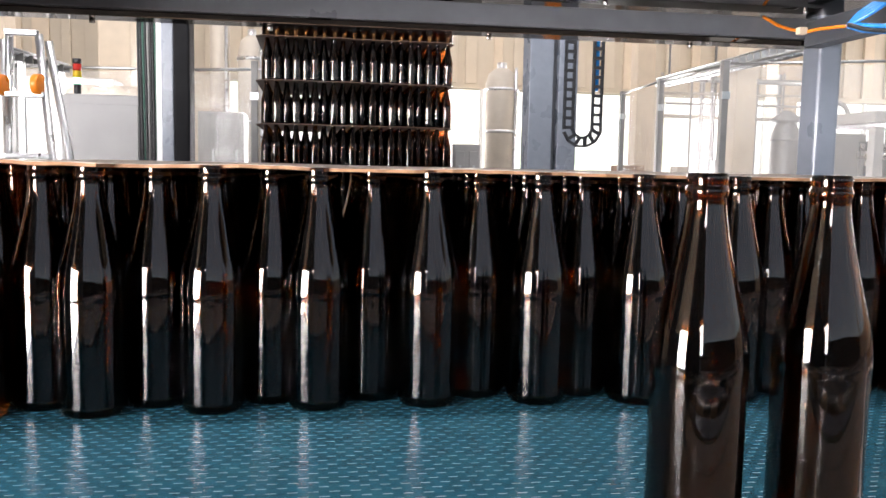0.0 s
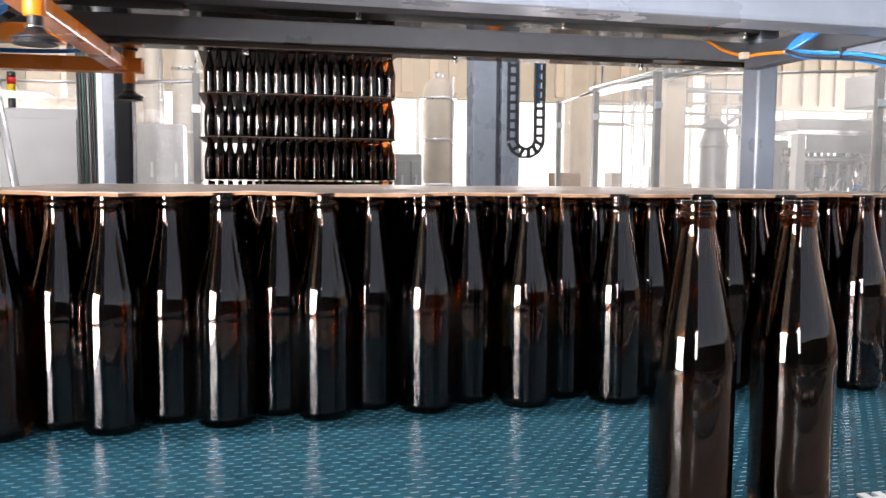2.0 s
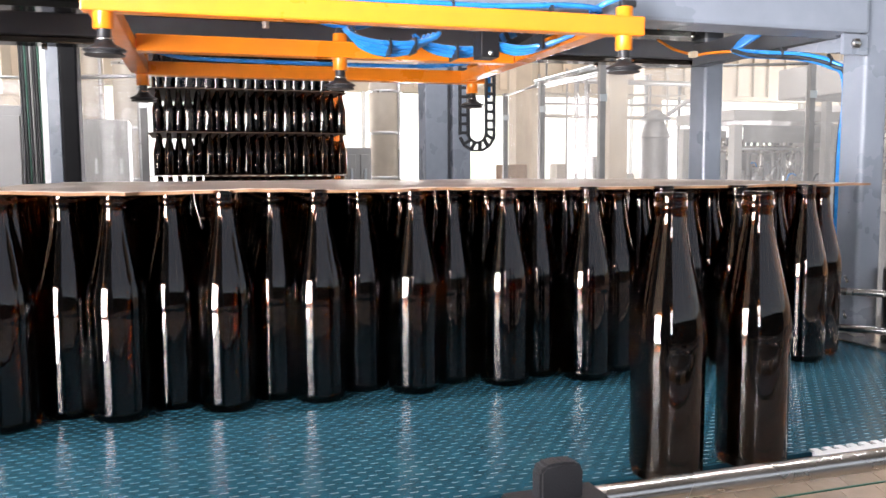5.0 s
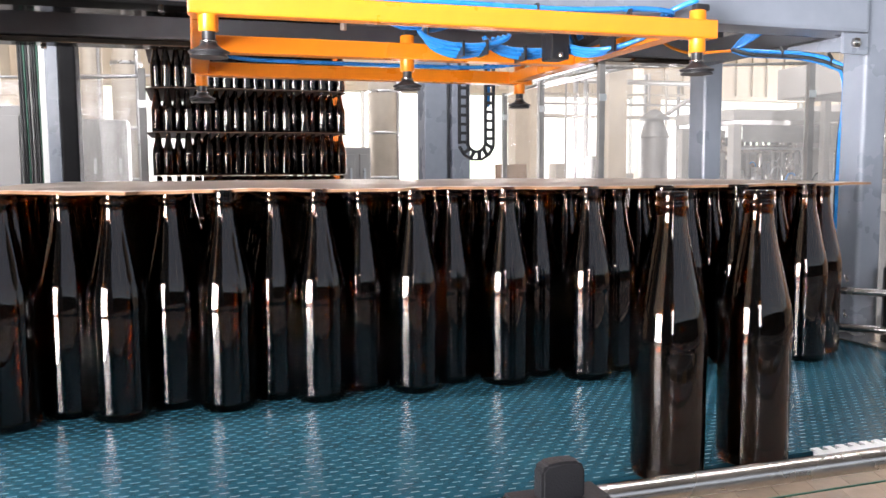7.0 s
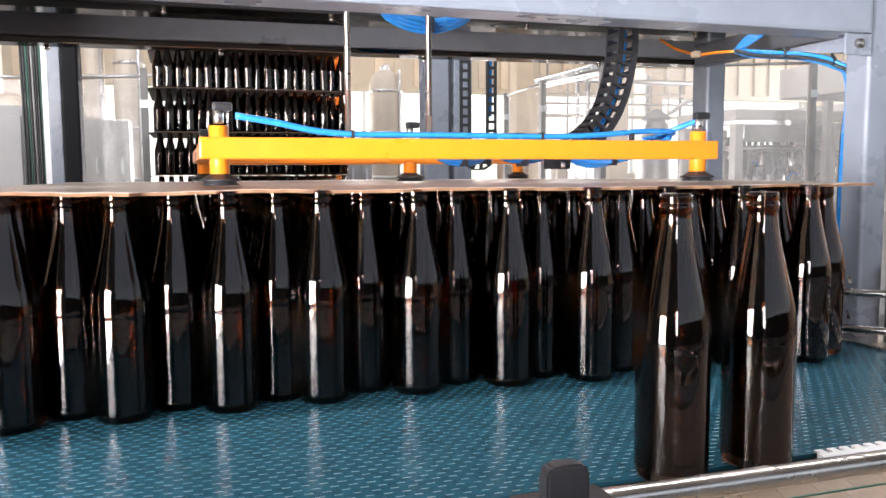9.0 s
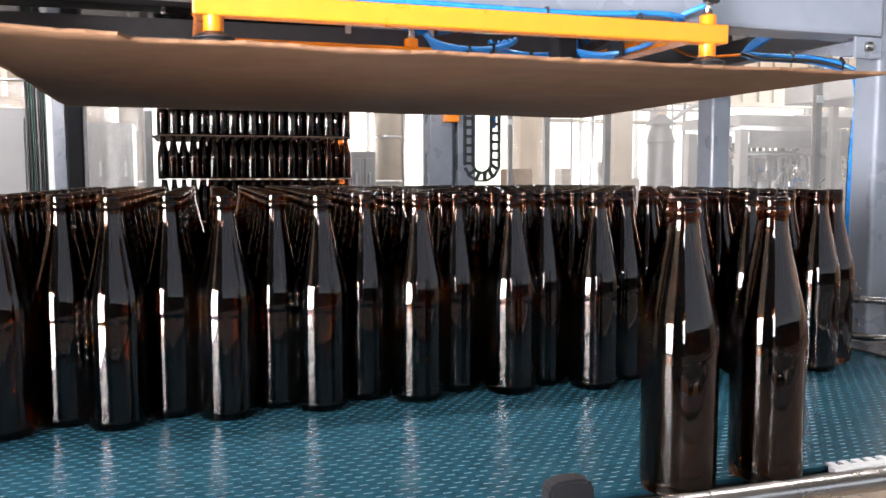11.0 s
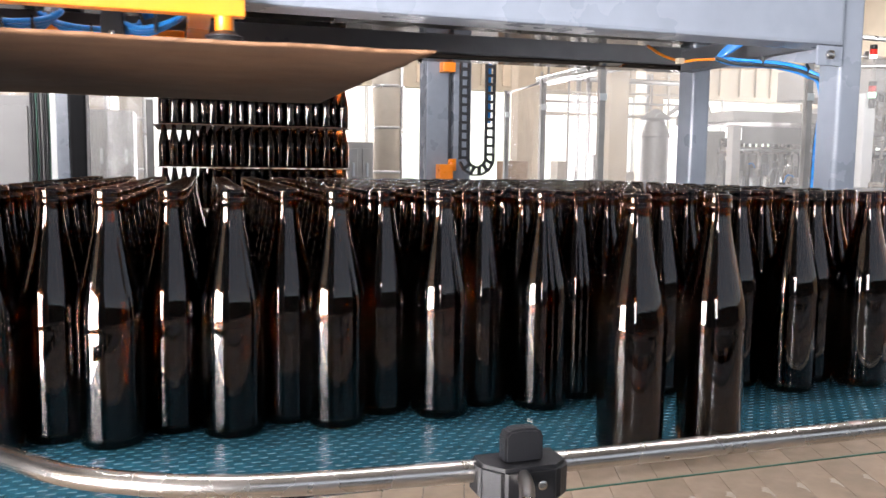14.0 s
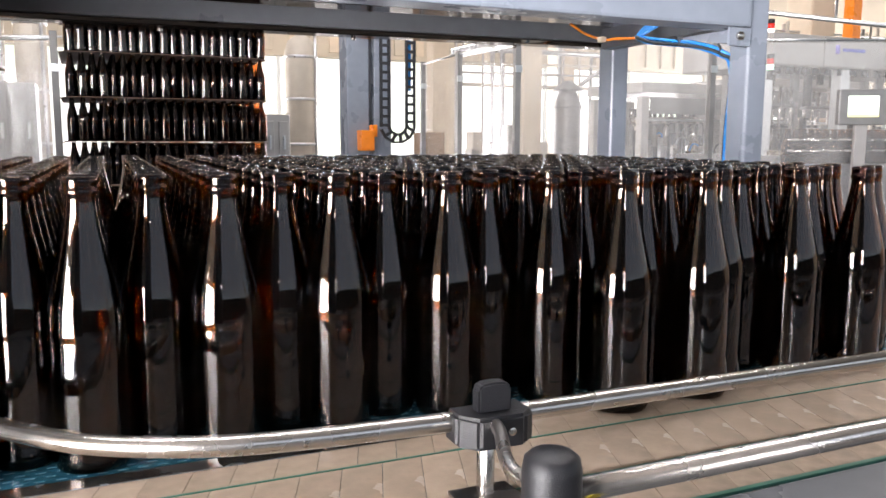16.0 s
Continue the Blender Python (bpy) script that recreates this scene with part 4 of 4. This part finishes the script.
def filler(x0, x1, y0, y1, z1, label):
    m = thing("filling_machine", label, "machine", "machines in the hall")
    part("base", box_bm(x0, x1, y0, y1, -0.95, 0.10, 0.01), MACHINE, m)
    for x in (x0 + 0.04, x1 - 0.04):
        for y in (y0 + 0.04, y1 - 0.04):
            part("frame_post", box_bm(x - 0.04, x + 0.04, y - 0.04, y + 0.04, 0.10, z1 - 0.12, 0.006), MACHINE, m)
    part("canopy", box_bm(x0 - 0.02, x1 + 0.02, y0 - 0.02, y1 + 0.02, z1 - 0.09, z1, 0.01), MACHINE, m)
    # opaque grey panel puts the dimness inside the machine into colour
    part("door_panel", box_bm(x0 + 0.10, x1 - 0.10, y0 + 0.01, y0 + 0.022, 0.52, z1 - 0.125, 0.003), MGREY, m, "opaque grey panel standing in for the dim machine interior")
    part("back_panel", box_bm(x0 + 0.1, x0 + 0.45 * (x1 - x0), y1 - 0.03, y1 - 0.01, 0.10, z1 - 0.13), MACHINE, m)
    part("carousel", cyl_bm((x0 + x1) / 2, (y0 + y1) / 2, 0.44, 0.50, (x1 - x0) * 0.3, 28), STEEL, m)
    part("carousel_core", cyl_bm((x0 + x1) / 2, (y0 + y1) / 2, 0.10, 0.44, (x1 - x0) * 0.12, 20), MGREY, m)
    part("cross_rail", tube_bm([(x0 + 0.08, y0 + 0.06, 0.47), (x1 - 0.08, y0 + 0.06, 0.47)], 0.012, 8), ALU, m)
    rnd = random.Random(int(x0 * 100))
    for k in range(18):
        a = 2 * math.pi * k / 18
        cx, cy = (x0 + x1) / 2 + math.cos(a) * (x1 - x0) * 0.28, (y0 + y1) / 2 + math.sin(a) * (y1 - y0) * 0.34
        part("filling_valve", cyl_bm(cx, cy, 0.24, 0.44, 0.022, 8), MGREY if k % 3 else STEEL, m)
        part("valve_head", cyl_bm(cx, cy, 0.50, 0.58, 0.018, 8), BLACKP if k % 2 else STEEL, m)
    for k in range(26):
        x = x0 + 0.1 + (x1 - x0 - 0.2) * rnd.random()
        w, h = rnd.uniform(0.012, 0.04), rnd.uniform(0.05, 0.30)
        y = y0 + rnd.uniform(0.05, 0.3)
        part("fitting", box_bm(x - w, x + w, y, y + 0.05, 0.10, 0.10 + h, 0.004), rnd.choice((MGREY, BLACKP, STEEL, DGREY, ALU)), m)
        if k % 3 == 0:
            part("tube", tube_bm(spline([(x, y, 0.10 + h), (x + 0.04, y, 0.16 + h), (x + 0.12, y + 0.02, 0.14 + h), (x + 0.14, y + 0.05, 0.10)]), 0.008, 6), rnd.choice((BLACKP, ALU, BLUE)), m)
    return m


filler(4.47, 5.58, 4.75, 5.55, 0.79, "pale grey rotary bottle filler with dark valves")
filler(6.0, 7.4, 5.0, 5.9, 0.9, "pale grey rotary capping machine with dark fittings")


def silo():
    t = thing("product_hopper", "stainless product hopper with a conical lid", "hopper", "hoppers", at=(4.70, 6.3, 0))
    part("shell", lathe_bm([(0, -0.95), (0.14, -0.95), (0.14, 0.66), (0.10, 0.76), (0.09, 0.80), (0.16, 0.80), (0.15, 0.82), (0.04, 0.90), (0, 0.91)], 24), MGREY, t)
    part("flange", cyl_bm(0, 0, 0.62, 0.645, 0.152, 24), MGREY, t)
    part("pipe", tube_bm(spline([(0.05, -0.15, 0.85), (0.25, -0.2, 0.98), (0.45, -0.2, 0.95), (0.52, -0.2, 0.80)]), 0.022, 10), MACHINE, t)


silo()


def packer():
    m = thing("packing_machine", "large grey packing machine with lit operator screen", "machine", "machines in the hall")
    part("upper_housing", box_bm(4.76, 7.6, 3.62, 4.6, 0.855, 1.10, 0.015), MACHINE, m)
    for xa, xb in ((4.77, 5.30), (5.31, 6.05), (6.06, 7.58)):
        part("housing_panel", box_bm(xa, xb, 3.605, 3.619, 0.865, 1.09, 0.004), MACHINE, m)
    part("base", box_bm(4.76, 7.6, 3.5, 4.6, -0.95, 0.18, 0.015), MGREY, m)
    part("drip_tray", box_bm(4.76, 7.6, 3.44, 3.6, 0.18, 0.22, 0.005), STEEL, m)
    for x in (4.80, 5.62, 6.4, 7.5):
        part("frame_post", box_bm(x - 0.05, x + 0.05, 3.66, 3.76, 0.18, 0.855, 0.008), WHITE, m)
    for x in (5.2, 6.0, 6.9):
        part("frame_post", box_bm(x - 0.03, x + 0.03, 4.5, 4.56, 0.18, 0.855, 0.006), MACHINE, m)
    rnd = random.Random(11)
    for k in range(40):
        x = 4.86 + 0.068 * k
        part("gripper_head", cyl_bm(x, 3.66 + 0.03 * (k % 2), 0.805, 0.855, 0.017, 10), BLACKP, m)
    for x, r in ((5.2, 0.22), (5.95, 0.26), (6.8, 0.24)):
        part("star_wheel", cyl_bm(x, 4.05, 0.56, 0.585, r, 24), MGREY, m)
        part("star_wheel", cyl_bm(x, 4.05, 0.40, 0.425, r * 0.8, 24), BLACKP, m)
        part("drive_column", cyl_bm(x, 4.05, 0.18, 0.855, 0.05, 16), STEEL, m)
        for j in range(10):
            a = 2 * math.pi * j / 10
            part("holder_rod", cyl_bm(x + r * 0.9 * math.cos(a), 4.05 + r * 0.9 * math.sin(a), 0.34, 0.72, 0.012, 8), STEEL if j % 3 else MGREY, m)
    for k in range(46):
        x, y = rnd.uniform(4.9, 7.3), rnd.uniform(3.6, 4.4)
        h, w = rnd.uniform(0.06, 0.3), rnd.uniform(0.012, 0.035)
        part("fitting", box_bm(x - w, x + w, y - 0.02, y + 0.02, 0.18 if k % 3 else 0.855 - h, 0.18 + h if k % 3 else 0.855, 0.004), rnd.choice((STEEL, MGREY, WHITE, BLACKP, DGREY)), m)
    part("logo_bar", box_bm(5.50, 5.74, 3.598, 3.604, 0.985, 1.01), mat("logo_blue", (0.08, 0.1, 0.45), 0.5), m)
    part("logo_mark", cyl_bm(5.44, 3.602, 0.965, 1.03, 0.018, 12), mat("logo_violet", (0.2, 0.16, 0.5), 0.5), m)
    p = thing("operator_panel", "grey operator panel with a lit screen", "control panel", at=(4.87, 2.87, 0), rz=-28)
    part("housing", box_bm(-0.16, 0.16, 0.0, 0.06, 0.40, 0.64, 0.008), MGREY, p)
    part("screen", box_bm(-0.10, 0.10, -0.006, -0.001, 0.455, 0.595), glow("screen_lit", (0.92, 0.98, 0.9), 1.2), p, "bright lit screen")
    part("screen_strip", box_bm(-0.10, 0.10, -0.009, -0.007, 0.455, 0.475), glow("screen_strip_lit", (0.9, 0.85, 0.35), 0.9), p)
    part("stand", box_bm(-0.04, 0.04, 0.01, 0.05, -0.95, 0.40, 0.004), MACHINE, p)


packer()


def far_line():
    c = thing("bottle_conveyor", "dark steel conveyor carrying a row of bottles", "conveyor")
    a, b = Vector((4.70, 3.40, 0.10)), Vector((7.5, 3.10, 0.10))
    d = (b - a).normalized()
    n = Vector((-d.y, d.x, 0)) * 0.07
    bm = bmesh.new()
    vs = [bm.verts.new(q + Vector((0, 0, z))) for z in (-0.10, 0.02) for q in (a - n, b - n, b + n, a + n)]
    for f in ((0, 3, 2, 1), (4, 5, 6, 7), (0, 1, 5, 4), (1, 2, 6, 5), (2, 3, 7, 6), (3, 0, 4, 7)):
        bm.faces.new([vs[k] for k in f])
    part("bed", bm, MGREY, c)
    for k in range(6):
        p, q = a.lerp(b, k / 6 + 0.005), a.lerp(b, (k + 1) / 6 - 0.005)
        pb = bmesh.new()
        w = [pb.verts.new(e - n * 1.02 + Vector((0, 0, z))) for z in (-0.30, -0.11) for e in (p, q)]
        w += [pb.verts.new(v.co + n * 0.1) for v in w]
        for f in ((0, 1, 3, 2), (4, 6, 7, 5), (0, 4, 5, 1), (2, 3, 7, 6), (0, 2, 6, 4), (1, 5, 7, 3)):
            pb.faces.new([w[i] for i in f])
        part("skirt_panel", pb, MGREY if k % 2 else DGREY, c)
    for z in (0.12, 0.2):
        part("side_rail", tube_bm([a - n + Vector((0, 0, z)), b - n + Vector((0, 0, z))], 0.008, 6), STEEL, c)
    for k in range(5):
        p = a.lerp(b, 0.05 + 0.22 * k)
        part("leg", box_bm(p.x - 0.03, p.x + 0.03, p.y - 0.03, p.y + 0.03, -0.95, -0.02), MACHINE, c)
    bm = bmesh.new()
    for k in range(80):
        p = a.lerp(b, (k // 2 + 0.5 + 0.5 * (k % 2)) / 40.5)
        lathe_bm(PROFILE[1:30:2], 10, bm, (p.x, p.y + 0.06 * (k % 2) - 0.03, 0.122))
    solid("conveyed_glassware", bm, GLASS, "row of empty dark amber bottles on the far conveyor", "bottles", kind="stuff")


far_line()


def overhead_pipe():
    p = thing("overhead_pipe", "thin steel pipe running overhead in the hall", "pipe", "overhead pipes")
    part("pipe", tube_bm([(4.3, 3.8, 1.28), (6.0, 3.1, 1.10), (9.0, 1.9, 0.95)], 0.018, 8), ALU, p)
    part("hanger", tube_bm([(5.2, 3.43, 1.2), (5.2, 3.43, 5.99)], 0.01, 6), ALU, p)


overhead_pipe()


def inclined_conveyor():
    c = thing("inclined_conveyor", "grey inclined conveyor beam rising beyond the ladder", "conveyor")
    a, b = Vector((-1.26, 3.35, 0.795)), Vector((-1.40, 5.0, 0.90))
    for off, r in ((0.0, 0.012), (-0.022, 0.008), (0.022, 0.010), (0.04, 0.007)):
        part("beam_rail", tube_bm([a + Vector((off, 0, off * 0.6)), b + Vector((off, 0, off * 0.6))], r, 8), ALU if off > 0 else MGREY, c)
    for k in range(9):
        p = a.lerp(b, k / 8)
        part("beam_stay", box_bm(p.x - 0.05, p.x + 0.05, p.y - 0.006, p.y + 0.006, p.z - 0.03, p.z + 0.012), MGREY, c)
    for p in (a.lerp(b, 0.35), b):
        part("leg", box_bm(p.x - 0.015, p.x + 0.015, p.y - 0.015, p.y + 0.015, -0.95, p.z - 0.02, 0.003), ALU, c)
    d = thing("overhead_pipe", "thin steel rail running across behind the lift mast", "pipe", "overhead pipes")
    part("pipe", tube_bm([(-0.95, 6.62, 1.10), (0.6, 6.55, 1.15)], 0.012, 8), ALU, d)
    part("post", tube_bm([(0.6, 6.55, -0.95), (0.6, 6.55, 1.15)], 0.016, 8), ALU, d)
    part("post", tube_bm([(-0.93, 6.62, -0.95), (-0.93, 6.62, 1.10)], 0.016, 8), ALU, d)


inclined_conveyor()


def pipe_rack(x0, x1, y, z0, z1, n, seed, label):
    r = thing("pipe_rack", label, "pipe rack", "pipe racks")
    rnd = random.Random(seed)
    for k in range(n):
        x = x0 + (x1 - x0) * (k + rnd.random()) / n
        yy = y + rnd.uniform(-0.25, 0.25)
        part("riser", tube_bm([(x, yy, -0.95), (x, yy, z1 + rnd.uniform(-0.1, 0.1))], rnd.choice((0.014, 0.02, 0.03)), 8), rnd.choice((ALU, MACHINE, TANK, MGREY)), r)
    for k in range(4):
        z = z0 + (z1 - z0) * (k + 0.5) / 4
        yy = y + rnd.uniform(-0.2, 0.2)
        part("header", tube_bm([(x0, yy, z), (x1, yy, z + rnd.uniform(-0.02, 0.02))], rnd.choice((0.014, 0.022, 0.03)), 8), rnd.choice((ALU, TANK, MACHINE)), r)
    for k in range(n // 2):
        x = x0 + (x1 - x0) * rnd.random()
        part("pump", box_bm(x - 0.06, x + 0.06, y - 0.1, y + 0.1, -0.9, rnd.uniform(0.15, 0.5), 0.01), rnd.choice((MACHINE, MGREY, TANK)), r)


pipe_rack(4.3, 6.4, 8.2, 0.9, 1.45, 12, 21, "steel pipe risers and headers with pumps by the window")
pipe_rack(7.0, 10.5, 6.5, 0.9, 1.7, 14, 24, "steel pipe risers and headers behind the packing machine")


# ---- cables and side guides at the frame ----
def frame_cables():
    c = thing("cable_bundle", "bundle of bright blue hoses with black ties", "cables")
    for k in range(6):
        dy, dz = 0.005 * (k % 3) - 0.005, 0.0065 * (k // 3)
        part("hose", tube_bm(spline([(1.075 + 0.003 * k, 0.345 + dy, 0.508 + dz * 0.3), (1.092, 0.315 + dy, 0.496 + dz), (1.112, 0.275 + dy, 0.489 + dz), (1.136, 0.225 + dy, 0.480 + dz), (1.158, 0.18 + dy, 0.462 + dz), (1.174 + 0.002 * k, 0.166 + dy, 0.435), (1.182, 0.172 + 0.002 * k, 0.30), (1.182, 0.172 + 0.002 * k, -0.1)]), 0.0036, 8), BLUE if k % 5 else BLACK, c)
    for k in range(4):
        part("hose", tube_bm(spline([(1.078, 0.345, 0.507), (1.092, 0.325 + 0.004 * k, 0.518 + 0.003 * k), (1.112, 0.305 + 0.004 * k, 0.536 + 0.003 * k), (1.14, 0.298, 0.565)]), 0.0036, 8), BLUE, c)
    for x, y, z in ((1.117, 0.265, 0.489), (1.154, 0.187, 0.469)):
        part("cable_tie", tube_bm([(x - 0.002, y - 0.011, z - 0.006), (x, y - 0.013, z + 0.004), (x + 0.001, y - 0.004, z + 0.013)], 0.003, 6), BLACK, c)
    o = thing("orange_cable", "thin orange cable tied under the back beam", "cable")
    part("cable", tube_bm(spline([(1.075, 0.594, 0.566), (1.068, 0.52, 0.535), (1.063, 0.44, 0.513), (1.067, 0.40, 0.511), (1.078, 0.345, 0.507)]), 0.003, 6), ORANGE, o)
    part("tie_mount", box_bm(1.046, 1.060, 0.425, 0.440, 0.506, 0.518, 0.002), CREAM, o)


frame_cables()


def side_guide():
    g = thing("side_guide", "two dark steel guide rods with holders beside the belt", "guide rail", "side guides")
    for z in (0.028, 0.087):
        part("rod", tube_bm([(1.035, 0.10, z + 0.002), (1.075, 0.06, z), (1.30, -0.20, z - 0.002)], 0.006, 10), DARKSTEEL, g)
        part("sleeve", tube_bm([(1.155, -0.032, z - 0.0005), (1.30, -0.20, z - 0.002)], 0.0085, 12), DARKSTEEL, g)
        part("pin", tube_bm([(1.085, 0.05, z + 0.016), (1.13, 0.10, z + 0.016)], 0.0025, 6), DARKSTEEL, g)
    part("holder", box_bm(1.165, 1.27, 0.0, 0.06, -0.02, 0.125, 0.008), STEEL, g, "stainless holder plate")
    part("knob_ring", lathe_bm([(0.0125, 0.0), (0.0135, 0.002), (0.0135, 0.006), (0.0125, 0.008)], 16), BLUE, g, "blue plastic ring").matrix_local = pose(1.175, 0.0, 0.075, 90, 0, 0)
    kn = part("knob", cyl_bm(0, 0, 0, 0.02, 0.012, 14), BLACKP, g)
    kn.matrix_local = pose(1.175, 0.0, 0.075, 90, 0, 0)


side_guide()


# ---- moving things ----
def motions():
    belt_rows = [(0, 0.0), (11.3, 0.0), (11.7, -0.012), (12.5, -0.075), (13.0, -0.106), (13.5, -0.145), (14.0, -0.19), (14.5, -0.226), (15.0, -0.262), (15.5, -0.298), (16.0, -0.333)]
    walk(BELT, [(t, pose(0, dy, 0)) for t, dy in belt_rows])
    drift = {12.5: -0.001, 13.0: -0.004, 13.5: -0.008, 14.0: -0.010, 14.5: -0.010, 15.0: -0.009, 15.5: -0.008, 16.0: -0.007}
    for ob in LAYER:
        m = ob.matrix_world.copy()
        walk(ob, [(t, Matrix.Translation((drift.get(t, 0.0), dy, 0)) @ m) for t, dy in belt_rows])
    for ob, dx in zip(LOOSE, (0.034, 0.050)):
        m = ob.matrix_world.copy()
        walk(ob, [(0, m), (15.0, m), (15.4, Matrix.Translation((0.3 * dx, -0.008, 0)) @ m), (16.0, Matrix.Translation((dx, -0.034, 0)) @ m)])
    grip = [(0, -0.8359, 0.4205), (1, -0.658, 0.4205), (1.5, -0.534, 0.4205), (2, -0.425, 0.4205), (2.5, -0.3, 0.4205), (3, -0.170, 0.4205), (3.5, -0.04, 0.4205), (4, 0.094, 0.4205), (4.2, 0.146, 0.4205), (5, 0.3325, 0.4205), (5.7, 0.4391, 0.4205), (6.1, 0.4522, 0.4205), (6.3, 0.4522, 0.4205), (7.7, 0.4522, 0.4205), (7.85, 0.4522, 0.4098), (8, 0.4539, 0.3449), (8.15, 0.4565, 0.2915), (8.3, 0.4565, 0.2505), (8.5, 0.4565, 0.2478), (9.6, 0.4565, 0.2479), (9.9, 0.4565, 0.251), (10, 0.4565, 0.256), (10.2, 0.4565, 0.28), (10.4, 0.4565, 0.312), (10.6, 0.4565, 0.35), (10.8, 0.4565, 0.394), (11, 0.4565, 0.419), (11.1, 0.4565, 0.4265), (11.3, 0.4565, 0.4265), (11.5, 0.4389, 0.4265), (12, 0.3137, 0.4265), (12.5, 0.1795, 0.4265), (13, 0.0491, 0.4265), (13.5, -0.0875, 0.4265), (14, -0.2291, 0.4265), (14.5, -0.3542, 0.4265), (15, -0.4907, 0.4265), (16, -0.7656, 0.4265)]
    # the head swings in slightly skewed and straightens over the layer
    swing = ((0, -3.0, 0.078), (3, -3.0, 0.078), (4, -2.5, 0.075), (6.1, -1.0, 0.062), (7.7, -1.0, 0.062), (8.5, 0.0, 0.0625), (16, 0.0, 0.0625))
    at, yaw, depth = zip(*swing)
    walk(GRIPPER, [(t, pose(x, np.interp(t, at, depth), z, 0, 0, np.interp(t, at, yaw))) for t, x, z in grip])
    walk(SHEET, [(0, pose(0, 0, 0.2635)), (9.2, pose(0, 0, 0.2635)), (9.6, pose(0, 0, 0.2640))] + [(t, pose(x - 0.4565, 0, z + 0.0164)) for t, x, z in grip if t > 9.7])
    for cup, x, y in CUPS:
        walk(cup, [(t, pose(x, y, z)) for t, z in ((0, 0.0), (8.1, 0.0), (8.3, 0.016), (8.5, 0.0186), (16, 0.0186))])
    walk(HOSES, [(t, pose(0.5 + 1.12 * (x - 0.4565), 0.42, 0)) for t, x, z in grip])
    walk(DRAG, [(t, pose(0, 0, z)) for t, z in ((0, 0.055), (4.2, 0.05), (6.3, 0.03), (7.0, 0.0), (8.0, -0.03), (9.2, -0.055), (11.3, -0.09), (13.5, -0.1), (14.5, -0.09), (16.0, -0.07))])
    walk(CARRIAGE, [(t, pose(0, 0, z)) for t, z in ((0, -0.5), (9.4, -0.5), (11.3, 0.12), (12.5, 0.225), (14.5, 0.26), (16.0, 0.285))])


motions()
